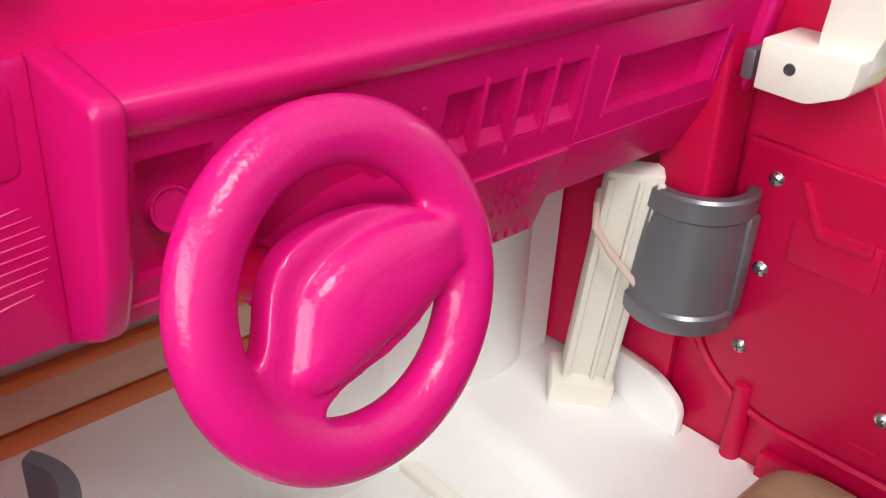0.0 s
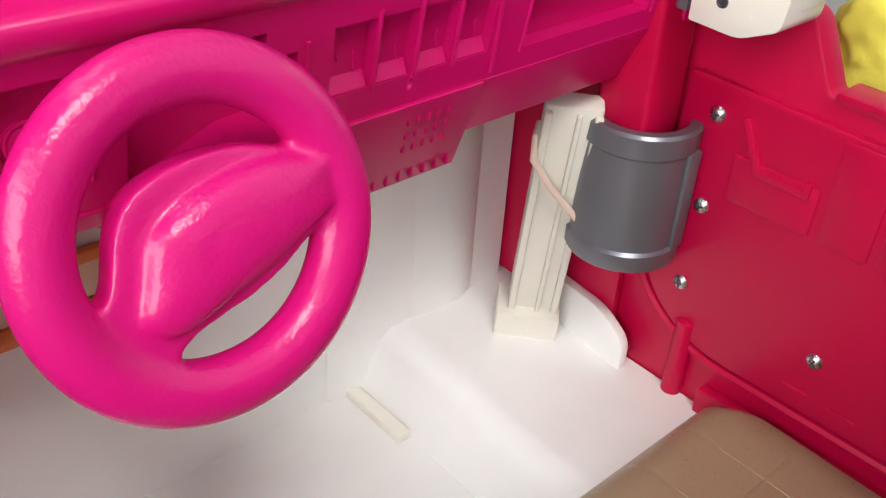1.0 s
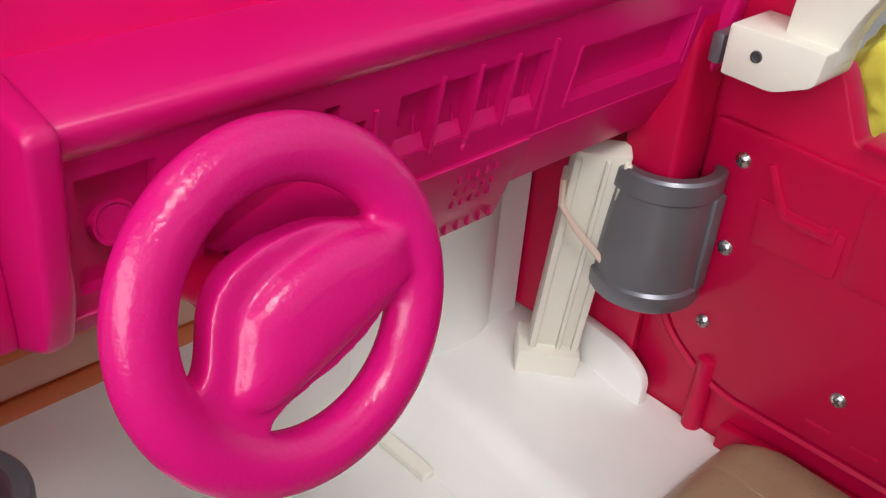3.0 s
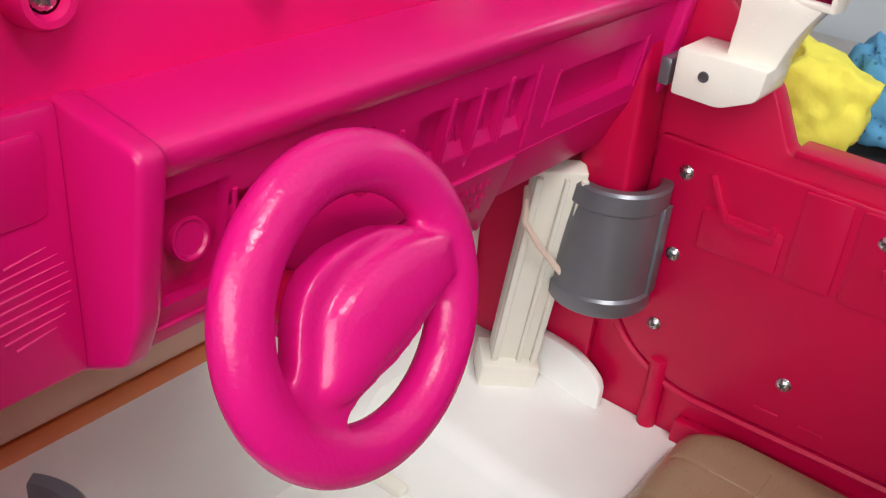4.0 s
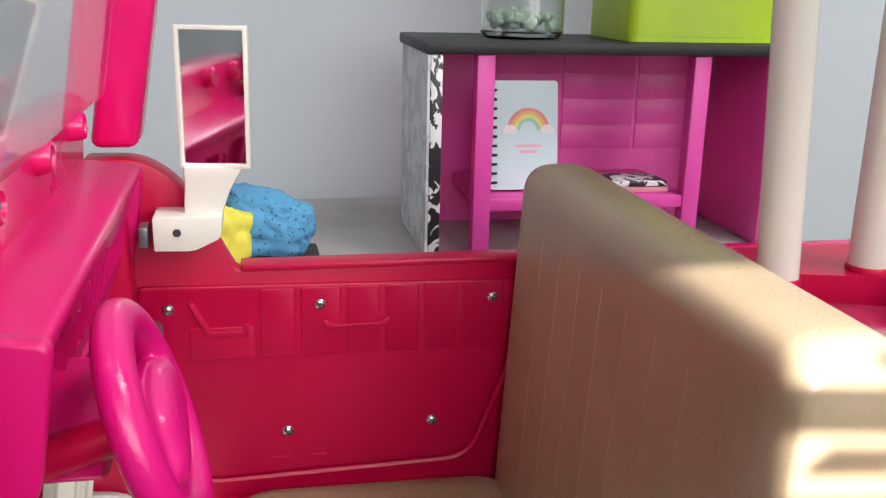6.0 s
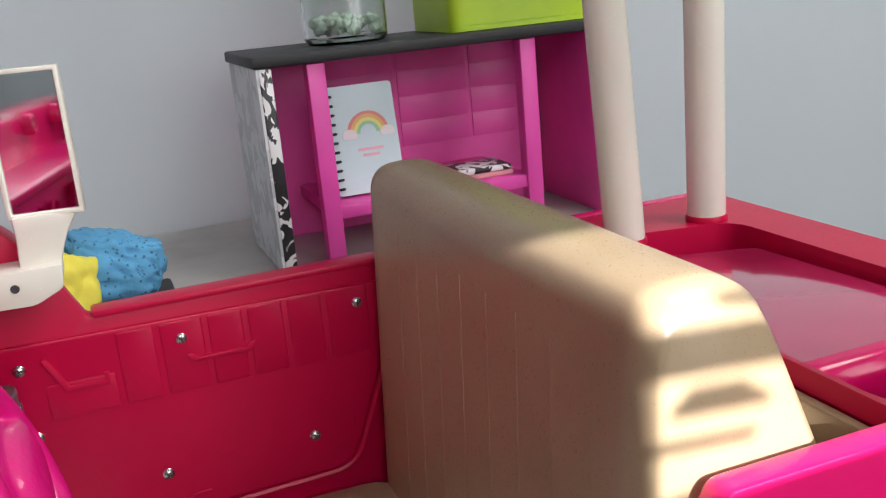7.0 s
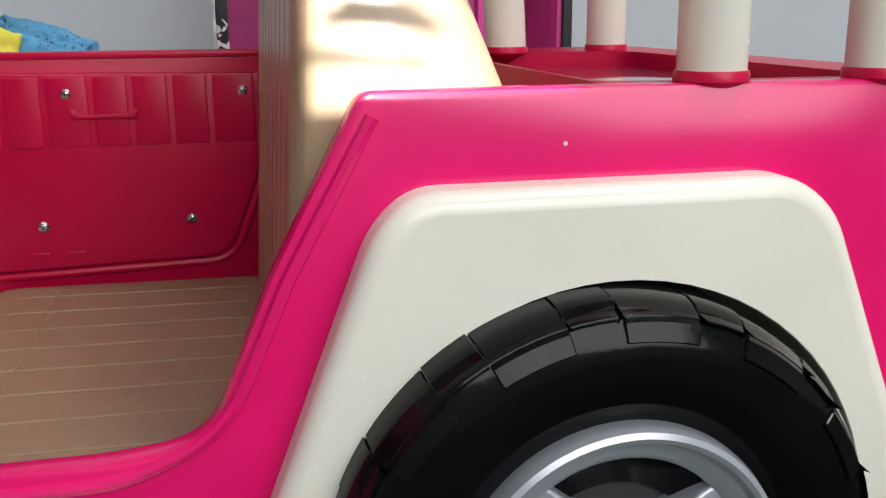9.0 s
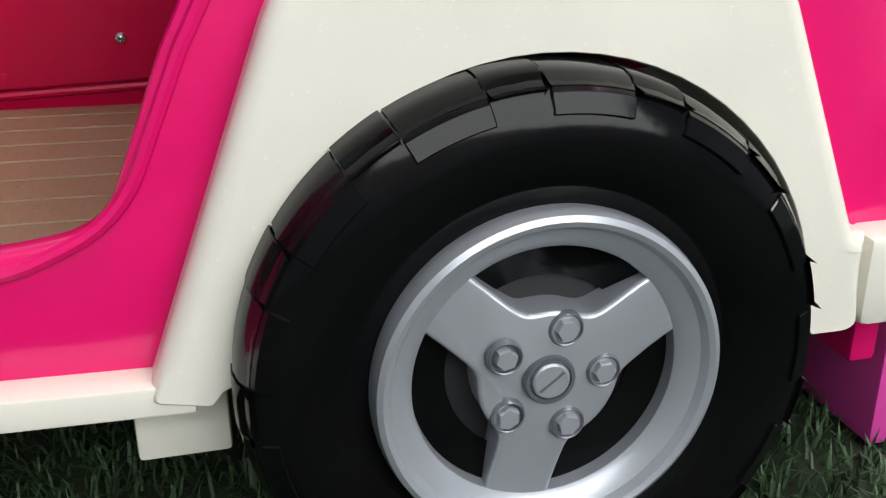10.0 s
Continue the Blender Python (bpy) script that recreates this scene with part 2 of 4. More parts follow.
tagged(part("sun_mask_blind", blind, PAPER), "unseen white blind added to shape the sun patch", "blind", kind="structure")
setting("ceiling", box(-1.8, 0.5, -1.66, 1.76, 2.3, 2.36), WALLPAINT, "plain white painted ceiling", "ceiling")

# ---- the toy jeep ----
jeep = thing("toy_jeep", "open pink plastic doll jeep with cream fenders and tan seats", "toy car", (0, 0, G))


def jp(name, bm, mat, parent=None, label="", smooth=35):
    """A part of the jeep, built at its place in the room."""
    ob = part(name, bm, mat, None, label, smooth)
    up = parent or jeep
    ob.parent = up
    ob.matrix_parent_inverse = Matrix.Translation((0, 0, -G)) if up == jeep else Matrix.Identity(4)
    return ob


def screw_bm(m, r=0.0031):
    """A pan-head screw, its head along z, with no cross cut into it."""
    return lathe([(0, r * 0.62), (r * 0.35, r * 0.58), (r * 0.75, r * 0.42), (r, r * 0.1), (r, -r * 0.4), (0, -r * 0.4)], m, 18)


def screw(m, parent=None, r=0.0031):
    s = jp("screw", screw_bm(m, r), STEEL, parent, "zinc-plated cross-head screw")
    # the cross slots' shade is painted as dark bars on the uncut head
    cross = box(-r * 0.5, r * 0.5, -r * 0.1, r * 0.1, r * 0.52, r * 0.64)
    box(-r * 0.1, r * 0.1, -r * 0.5, r * 0.5, r * 0.525, r * 0.645, bm=cross)
    bmesh.ops.transform(cross, matrix=m, verts=cross.verts)
    jp("slot_shade", cross, HOLE_SHADE, s)
    return s


# rear tub: the two sides, with the sloped edge of the door opening
side = rounded([(-0.238, 0.108), (-0.238, 0.255), (-0.027, 0.255), (0.0, 0.203), (0.020, 0.155), (0.045, 0.151), (0.19, 0.151), (0.19, 0.112), (0.012, 0.112), (-0.003, 0.1085)],
               [0.004, 0.006, 0.004, 0.0, 0.02, 0.01, 0.0, 0.0, 0.0, 0.0])
# arch opening through the side
CY, CZ, CR = -0.100, 0.111, 0.088


def arch_outline(shape, r):
    """The lower run of an outline replaced by the round of the wheel arch."""
    a0 = math.asin((0.108 - CZ) / r)
    arc = [(CY + r * math.cos(a), CZ + r * math.sin(a)) for a in np.linspace(a0, math.pi - a0, 30)]
    return arc


side_arch = [p for p in side] + arch_outline(side, 0.092)
left_side = jp("side_panel", prism(side_arch, "x", -0.157, -0.146, 0.0018, 2, 40), PINK, None, "glossy pink side panel")
jp("side_panel", prism(side_arch, "x", 0.134, 0.145, 0.0018, 2, 40), PINK)
# ridge along the door opening
edge = [(-0.1575, y, z) for y, z in rounded([(-0.030, 0.248), (-0.005, 0.203), (0.015, 0.158), (0.045, 0.1455), (0.18, 0.1455)], [0, 0, 0.02, 0.01, 0], 6)]
jp("door_edge_ridge", tube(edge, 0.0022, 8), PINK)
jp("blemish", lathe([(0, 0.0004), (0.0005, 0.0002), (0.0007, 0)], facing((-0.1572, -0.087, 0.2385), (-1, 0, 0)), 10), NYLON, None, "small pale scuff")

# cream wheel arch, left and right
def pillow(outline, x_out, x_in, r, steps=9):
    """A plate whose outer edge is rounded over by r: inset outlines stacked from the inner face outwards."""
    pts = []
    for p in outline:
        p = Vector(p)
        if not pts or (p - pts[-1]).length > 0.0006:
            if pts:
                many = int((p - pts[-1]).length / 0.006)
                pts += [pts[-1].lerp(p, (k + 1) / (many + 1)) for k in range(many)]
            pts.append(p)
    n, area = len(pts), sum(pts[i - 1].x * pts[i].y - pts[i].x * pts[i - 1].y for i in range(len(pts)))
    turn = 1 if area > 0 else -1
    bm, rows, s = bmesh.new(), [], (1 if x_in > x_out else -1)
    levels = [(x_in, 0.0)] + [(x_out + s * r * (1 - math.sin(a)), r * (1 - math.cos(a))) for a in np.linspace(0, math.pi / 2, steps)]
    for x, d in levels:
        row = []
        for i in range(n):
            a, b = (pts[i] - pts[i - 1]).normalized(), (pts[(i + 1) % n] - pts[i]).normalized()
            na, nb = Vector((-a.y, a.x)) * turn, Vector((-b.y, b.x)) * turn
            m = (na + nb).normalized()
            near = (pts[i] - Vector((CY, CZ))).length < CR + 0.0008
            k = 0.12 if near or pts[i].y < 0.1075 else min(1.0, 0.2 + max(0.0, pts[i].y - 0.1075) / 0.022)
            q = pts[i] + m * d * k / max(0.6, m.dot(na))
            row.append(bm.verts.new((x, q.x, q.y)))
        rows.append(row)
    for p, q in zip(rows, rows[1:]):
        for k in range(n):
            bm.faces.new((p[k], p[(k + 1) % n], q[(k + 1) % n], q[k]))
    first = min(i for i in range(n) if (pts[i] - Vector((CY, CZ))).length < CR + 0.0008)
    bearing = [math.atan2(p.y - CZ, p.x - CY) % (2 * math.pi) for p in pts]
    bearing = [b - 2 * math.pi if b > 1.5 * math.pi else b for b in bearing]
    outer, inner = list(range(first)), list(range(n - 1, first - 1, -1))
    for row in (rows[0], rows[-1]):
        v = [bm.verts.new(q.co) for q in row]
        i = j = 0
        while i < len(outer) - 1 or j < len(inner) - 1:
            step_out = j == len(inner) - 1 or (i < len(outer) - 1 and bearing[outer[i + 1]] <= bearing[inner[j + 1]])
            third = outer[i + 1] if step_out else inner[j + 1]
            bm.faces.new((v[outer[i]], v[inner[j]], v[third]))
            i, j = (i + 1, j) if step_out else (i, j + 1)
    return bm


fender_out = rounded([(0.014, 0.108), (-0.028, 0.217), (-0.040, 0.228), (-0.157, 0.228), (-0.172, 0.217), (-0.204, 0.138), (-0.209, 0.137), (-0.209, 0.104), (-0.196, 0.104)],
                     [0.006, 0.018, 0.018, 0.020, 0.020, 0.010, 0, 0.007, 0.004], 5)
fender_arc = [(CY + CR * 1.0 * math.cos(a), CZ + CR * math.sin(a)) for a in np.linspace(math.pi + 0.02, 0.02, 34)]
fender_pts = list(fender_out) + fender_arc + [(-0.004, 0.106)]
for sx, x0, x1 in ((-1, -0.171, -0.150), (1, 0.138, 0.159)):
    jp("fender", pillow(fender_pts, x0 if sx < 0 else x1, x1 if sx < 0 else x0, 0.0062), CREAM, None, "rounded cream plastic wheel arch")
    jp("sill", prism(rounded([(0.0005, 0.1045), (0.0005, 0.1135), (0.20, 0.1195), (0.20, 0.109)], 0.001), "x", x0 + 0.0012 if sx < 0 else x0, x1 - 0.002 if sx < 0 else x1 - 0.0012, 0.0015), CREAM, None, "cream sill strip")
    jp("bumper_side", box(x0, x1, -0.26, -0.2095, 0.104, 0.136, 0.004), CREAM, None, "cream bumper end")
    jp("axle_block", box(x0 + 0.02 if sx < 0 else x0 - 0.02, x1 + 0.01 if sx < 0 else x1 - 0.02, -0.008, 0.02, 0.079, 0.1035, 0.0015), CREAM, None, "pale axle mount under the sill")
jp("inner_arch", ring([(CY + 0.0915 * math.cos(a), CZ + 0.0915 * math.sin(a)) for a in np.linspace(0, math.pi, 30)] + [(CY - 0.0915, 0.108), (CY + 0.0915, 0.108)],
                      [(CY + 0.0895 * math.cos(a), CZ + 0.0895 * math.sin(a)) for a in np.linspace(0, math.pi, 30)] + [(CY - 0.0895, 0.108), (CY + 0.0895, 0.108)], "x", -0.150, -0.09), CREAM)
jp("bumper", box(-0.150, 0.138, -0.262, -0.240, 0.100, 0.140, 0.005), CREAM, None, "cream rear bumper")

# tub floor, rim, back and bed plate
rim_o = rounded([(-0.146, -0.238), (-0.146, -0.1015), (0.134, -0.1015), (0.134, -0.238)], 0.003, 4)
rim_i = rounded([(-0.142, -0.2055), (-0.142, -0.104), (0.094, -0.104), (0.070, -0.2055)], 0.014, 4)
jp("tub_rim", ring(rim_o, rim_i, "z", 0.246, 0.2550), PINK_SHADED, None, "pink rim of the rear tub, colour darkened for shade")
wall_o = rounded([(-0.1455, -0.2095), (-0.1455, -0.1030), (0.098, -0.1030), (0.074, -0.2095)], 0.016, 4)
jp("tub_wall", ring(wall_o, rim_i, "z", 0.19, 0.246), PINK_SHADED)
jp("tub_front", box(-0.146, 0.134, -0.1005, -0.0960, 0.10, 0.2460, 0.001), TAN)
jp("tub_back", box(-0.146, 0.134, -0.2395, -0.2285, 0.076, 0.2462, 0.002), PINK)
jp("tub_ledge", prism(rounded([(-0.1415, 0.226), (-0.1415, 0.2385), (-0.1200, 0.2400), (-0.1190, 0.226)], 0.002), "y", -0.2050, -0.1045, 0.001), PINK_SHADED)
jp("tub_floor", box(-0.1415, 0.1, -0.207, -0.102, 0.188, 0.193), PINK_SHADED)
plate = rounded([(-0.0930, -0.1085), (-0.0560, -0.1130), (0.0450, -0.1150), (0.0640, -0.1350), (0.0430, -0.1980), (-0.0950, -0.2060), (-0.1000, -0.1650)], [0.002, 0.01, 0.004, 0.01, 0.004, 0.004, 0.004], 4)
jp("bed_plate", prism(plate, "z", 0.2395, 0.2480, 0.0010), material("glossy_rose", (0.50, 0.02, 0.11), 0.07, spec=1.0, coat=1.0), None, "glossy pink plate in the tub")
jp("bed_lip", prism(rounded([(-0.0990, 0.212), (-0.1010, 0.2440), (-0.0965, 0.2500), (-0.0900, 0.2505), (-0.0900, 0.212)], [0, 0.003, 0.003, 0.001, 0]), "y", -0.2050, -0.1090, 0.0015), PINK, None, "rounded pink edge of the plate")
for x, y in ((-0.1490, -0.1367), (-0.1500, -0.1950), (0.0715, -0.1360), (0.0845, -0.1974)):
    jp("pole_socket", lathe([(0, 0.249), (0.0116, 0.2552), (0.0116, 0.2575), (0.0112, 0.2584), (0, 0.2584)], Matrix.Translation((x, y, 0)), 32), PINK_SHADED)
    lean = Matrix.Translation((x, y, 0.2565)) @ pose(0, 0, 0, -3.2 if (x > 0 and y > -0.15) else 0)
    jp("roof_pole", lathe([(0, 0), (0.0104, 0), (0.0107, 0.001), (0.0107, 0.30), (0, 0.30)], lean, 32), CREAM, None, "cream plastic roof pole")
jp("roof", prism(rounded([(-0.172, -0.235), (0.10, -0.235), (0.10, -0.105), (-0.172, -0.105)], 0.02), "z", 0.5565, 0.575, 0.004), CREAM, None, "cream roof resting on the poles")

# rear wheels and front wheels
def wheel(side_x, cy, out):
    c = Vector((side_x, cy, CZ + 0.0012))
    m = facing(c, (out, 0, 0))
    R = 0.0855
    prof = [(0.03, -0.030), (0.072, -0.034), (0.081, -0.028), (R, -0.018), (R, -0.004), (0.0825, 0.004), (0.077, 0.0075), (0.061, 0.0085), (0.052, 0.004), (0.049, 0.001), (0.028, -0.004)]
    w = jp("wheel", lathe([(0, -0.028), (0.048, -0.028), (0.048, -0.006), (0, -0.006)], m, 40), BLACK_MATT, None, "black toy wheel with a silver three-spoke rim")
    jp("tyre", lathe(prof, m, 72), RUBBER, w, "glossy black moulded tyre")
    for i in range(26):
        long = i % 2 == 0
        a = radians(83.5 + 360 / 13 * (i // 2)) if long else radians(97.4 + 360 / 13 * (i // 2))
        d0, r1, w2, top = (0.0750, R + 0.0006, radians(8.3), 0.0096) if long else (0.0815, R + 0.0010, radians(5.3), 0.0072)
        outline = [(d0, top - 0.006), (d0 + 0.0008, top - 0.0010), (r1 - 0.0050, top - 0.0035), (r1 - 0.0012, -0.001), (r1, -0.007), (r1, -0.024), (r1 - 0.006, -0.024)]
        lug, rows, n = bmesh.new(), [], len(outline)
        for t in np.linspace(-w2, w2, 6):
            rows.append([lug.verts.new(m @ Vector((r * math.cos(a + t), r * math.sin(a + t), h))) for r, h in outline])
        for p, q in zip(rows, rows[1:]):
            for k in range(n):
                lug.faces.new((p[k], p[(k + 1) % n], q[(k + 1) % n], q[k]))
        lug.faces.new(rows[0])
        lug.faces.new(list(reversed(rows[-1])))
        bmesh.ops.recalc_face_normals(lug, faces=lug.faces)
        soften(lug, 0.0004, 1, 60)
        jp("tread_block", lug, RUBBER, w)
    rim = lathe([(0.0385, -0.004), (0.0390, 0.0030), (0.0410, 0.0052), (0.0452, 0.0072), (0.0466, 0.0098), (0.0482, 0.0106), (0.0498, 0.0096), (0.0508, 0.005), (0.0508, -0.004), (0.0385, -0.004)], m, 72)
    jp("rim", rim, SILVER, w, "silver rim with three spokes")
    hub = []
    for i in range(180):
        a = 2 * math.pi * i / 180
        near = min(abs((a - radians(b) + math.pi) % (2 * math.pi) - math.pi) for b in (139, 28, 258))
        bar = min(0.0412, 0.0100 / max(0.05, math.sin(min(near, 1.5))))
        r = (0.0208 ** 10 + bar ** 10) ** 0.1
        hub.append((min(0.0412, r) * math.cos(a), min(0.0412, r) * math.sin(a)))
    spokes = prism(hub, "z", -0.0070, 0.0046, 0.0058, 6, 40)
    for v in spokes.verts:
        d = Vector((v.co.x, v.co.y)).length
        if v.co.z > -0.001:
            v.co.z += 0.0014 * math.cos(min(1.0, max(0.0, (d - 0.018) / 0.022)) * math.pi) - 0.0002
    bmesh.ops.transform(spokes, matrix=m, verts=spokes.verts)
    jp("spokes", spokes, SILVER, w)
    jp("hub_cap", lathe([(0, 0.0074), (0.0048, 0.0073), (0.0054, 0.0068), (0.0056, 0.0060), (0.0056, 0.0045), (0, 0.0045)], m, 32), SILVER, w)
    # engraved slot imitated by a darker grey bar, its shade in the colour
    slot = box(-0.0044, 0.0044, -0.0004, 0.0004, 0.0070, 0.00755)
    bmesh.ops.transform(slot, matrix=m @ pose(0, 0, 0, 0, 0, 38), verts=slot.verts)
    jp("hub_slot_shade", slot, GREY, w)
    # darker grey ring: the groove's shade is put into its colour
    jp("hub_ring_shade", lathe([(0.0058, 0.0052), (0.0062, 0.0066), (0.0072, 0.0066), (0.0078, 0.0052)], m, 32), GREY, w)
    for i in range(5):
        a = radians(75 + 72 * i)
        at = m @ Matrix.Translation((0.0158 * math.cos(a), 0.0158 * math.sin(a), 0.0052))
        # seat in darker grey, to paint the shade round each nut
        jp("nut_seat_shaded", lathe([(0.0036, 0.0004), (0.0037, 0.0002), (0.0042, 0.0002), (0.0043, 0.0014), (0.0047, 0.0016), (0.0051, 0.0010), (0.0054, -0.0006)], at, 24), GREY, w)
        jp("wheel_nut", lathe([(0, 0.0026), (0.0030, 0.0026), (0.0034, 0.0020), (0.0034, -0.001), (0, -0.001)], at @ pose(0, 0, 0, 0, 0, 15 * i), 6), SILVER, w)
    return w


wheel(-0.184, CY + 0.0040, -1)
wheel(0.172, CY + 0.0040, 1)
wheel(-0.184, 0.40, -1)
wheel(0.172, 0.40, 1)

# seat: backrest and cushion with sewn channels
seat = jp("seat", box(-0.13, 0.122, -0.09, 0.12, 0.092, 0.110, 0.002), TAN, None, "tan vinyl bench seat with sewn channels")


def channels(name, x0, x1, profile, front, pitch, depth):
    """A cushion with a rounded section (y, z) that is pinched at even steps of x along its front run."""
    bm = bmesh.new()
    xs, n = [], max(2, round((x1 - x0) / pitch))
    for i in range(n):
        for f in (0.0, 0.035, 0.09, 0.3, 0.5, 0.7, 0.91, 0.965):
            xs.append(x0 + (x1 - x0) * (i + f) / n)
    xs.append(x1)
    rows = []
    cen = Vector((sum(p[0] for p in profile) / len(profile), sum(p[1] for p in profile) / len(profile)))
    for x in xs:
        f = ((x - x0) / (x1 - x0) * n) % 1.0
        d = min(f, 1 - f)
        pinch = depth * max(0.0, 1 - d / 0.06) if 0 < x - x0 < (x1 - x0) - 1e-5 and d < 0.06 else 0.0
        end = min(x - x0, x1 - x)
        shrink = 0.010 * max(0.0, 1 - end / 0.010) ** 2
        row = []
        for k, p in enumerate(profile):
            q = Vector(p)
            inward = (cen - q).normalized()
            q = q + inward * (shrink + (pinch if k in front else 0))
            row.append(bm.verts.new((x, q.x, q.y)))
        rows.append(row)
    m = len(profile)
    for a, b in zip(rows, rows[1:]):
        for k in range(m):
            bm.faces.new((a[k], a[(k + 1) % m], b[(k + 1) % m], b[k]))
    bm.faces.new(rows[0])
    bm.faces.new(list(reversed(rows[-1])))
    return bm


back_prof = rounded([(-0.002, 0.122), (-0.012, 0.310), (-0.050, 0.311), (-0.100, 0.195), (-0.094, 0.122)], [0.004, 0.014, 0.018, 0.01, 0.004], 7)
jp("backrest", channels("backrest", -0.142, 0.121, back_prof, range(0), 0.0263, 0.0), TAN, seat, smooth=50)
cush_prof = rounded([(-0.006, 0.108), (-0.006, 0.1305), (0.139, 0.1325), (0.146, 0.109)], [0.002, 0.004, 0.020, 0.003], 7)
jp("cushion", channels("cushion", -0.128, 0.121, cush_prof, range(9, 22), 0.0277, 0.0007), TAN, seat, smooth=50)
SEAM = material("pale_tan_piping", (0.385, 0.272, 0.168), 0.4)
for i in range(1, 9):
    x = -0.142 + 0.0263 * (i + 0.15)
    line = [(x, -0.0031, 0.135), (x, -0.0084, 0.235), (x, -0.0109, 0.282)]
    jp("piping", tube(line, 0.0006, 6), SEAM, seat, "pale tan piping")
for i in range(1, 9):
    x = -0.128 + 0.0277 * i
    jp("piping", tube([(x, 0.004, 0.1306), (x, 0.060, 0.1314), (x, 0.116, 0.1322), (x, 0.128, 0.1312), (x, 0.136, 0.127), (x, 0.141, 0.118)], 0.00045, 6), SEAM, seat)
jp("cushion_seam", tube([(-0.126, 0.102, 0.1316), (0.1085, 0.102, 0.1316)], 0.0009, 8), TAN, seat)
jp("backrest_seam", tube([(-0.122, -0.0125, 0.287), (0.108, -0.0125, 0.287)], 0.0010, 8), TAN, seat)

# floor of the cabin, the step to the passenger side, the footwell's front wall
jp("cabin_floor", box(-0.145, 0.052, 0.085, 0.31, 0.072, 0.080, 0.001), WHITE, None, "white plastic cabin floor")
fl = bmesh.new()
rows = []
for y in np.linspace(0.085, 0.2785, 32):
    k = min(1.0, max(0.0, (y - 0.188) / 0.040))
    z = 0.1105 + 0.0050 * (3 * k * k - 2 * k ** 3)
    rows.append([fl.verts.new(p) for p in ((0.040, y, 0.074), (0.046, y, 0.082), (0.053, y, z - 0.008), (0.058, y, z - 0.001), (0.064, y, z), (0.127, y, z + 0.002), (0.127, y, 0.074))])
for p, q in zip(rows, rows[1:]):
    for k in range(7):
        fl.faces.new((p[k], p[(k + 1) % 7], q[(k + 1) % 7], q[k]))
fl.faces.new(rows[0])
fl.faces.new(list(reversed(rows[-1])))
jp("passenger_floor", fl, WHITE, smooth=60)
jp("floor_slot", box(0.0385, 0.0452, 0.232, 0.2710, 0.079, 0.0840, 0.0008), CREAM, None, "narrow cream rib on the floor")
front = prism([(-0.15, 0.075), (-0.15, 0.235), (0.1225, 0.235), (0.1225, 0.075)], "y", 0.272, 0.280)
merge(front, prism([(0.0300, 0.2716), (0.0620, 0.2615), (0.1215, 0.2615), (0.1215, 0.2716)], "z", 0.0755, 0.235))
jp("footwell_wall", front, WHITE, None, "white front wall of the footwell")
jp("footwell_rib", prism([(0.0680, 0.2612), (0.0800, 0.2580), (0.0940, 0.2580), (0.1030, 0.2612)], "z", 0.112, 0.235), WHITE)
jp("firewall", box(-0.15, 0.127, 0.2875, 0.2975, 0.06, 0.312, 0.001), PINK_SHADED)
# lip of the floor at the door post
jp("floor_lip", prism(rounded([(0.184, 0.108), (0.184, 0.126), (0.198, 0.136), (0.232, 0.139), (0.240, 0.108)], [0, 0.006, 0.008, 0.004, 0]), "x", 0.1175, 0.1225, 0.001), WHITE)

# right body side in the cabin, with the door's inner panel
jp("cabin_side", prism(rounded([(-0.09, 0.10), (-0.09, 0.254), (0.135, 0.2545), (0.147, 0.278), (0.205, 0.284), (0.29, 0.30), (0.29, 0.10)], [0, 0.002, 0.002, 0.006, 0, 0, 0]), "x", 0.1275, 0.139, 0.0015), PINK_SHADED, None, "pink cabin side, colour darkened for shade")
door = jp("door_panel", prism(rounded([(-0.016, 0.2445), (-0.016, 0.215), (0.012, 0.142), (0.160, 0.138), (0.188, 0.158), (0.184, 0.2475)], [0.003, 0.03, 0.014, 0.018, 0.03, 0.003], 7), "x", 0.1245, 0.1280, 0.0011, 2), PINK_SHADED, None, "pink door panel, colour darkened for shade, with moulded ribs and screws")
jp("door_groove", tube([(0.1268, y, z) for y, z in rounded([(-0.0195, 0.24), (-0.0195, 0.214), (0.010, 0.1385), (0.161, 0.1345), (0.1925, 0.157), (0.1885, 0.245)], [0, 0.03, 0.014, 0.018, 0.03, 0.0], 7)], 0.0024, 8), PINK_SHADED, door)
jp("door_top", box(0.1262, 0.1408, -0.09, 0.133, 0.2530, 0.2570, 0.0015), PINK_SHADED, door)
for y, z in ((0.170, 0.235), (0.168, 0.199), (0.169, 0.164), (0.093, 0.235), (0.0, 0.235), (0.111, 0.163), (0.032, 0.164)):
    screw(facing((0.1245, y, z), (-1, 0, 0)) @ pose(0, 0, 0, 0, 0, 37 * (y * 100 % 7)), door)
for y0, y1, z0, z1 in ((-0.006, 0.0165, 0.2065, 0.2445), (0.0195, 0.0375, 0.2065, 0.2445), (0.0405, 0.0585, 0.2065, 0.2445), (0.0615, 0.079, 0.2065, 0.2445),
                       (0.082, 0.103, 0.2065, 0.2445), (0.106, 0.124, 0.2065, 0.2445), (0.127, 0.160, 0.2065, 0.2245)):
    rib = prism(rounded([(y0, z0), (y0, z1), (y1, z1), (y1, z0)], 0.0015, 3), "x", 0.1238, 0.1250, 0.0008)
    jp("rib", rib, PINK_SHADED, door)
jp("door_handle", prism(rounded([(0.058, 0.2215), (0.056, 0.2265), (0.059, 0.2265), (0.062, 0.2238), (0.086, 0.2238), (0.089, 0.2265), (0.092, 0.2265), (0.090, 0.2215)], 0.001), "x", 0.1222, 0.1250, 0.0008), PINK_SHADED, door)
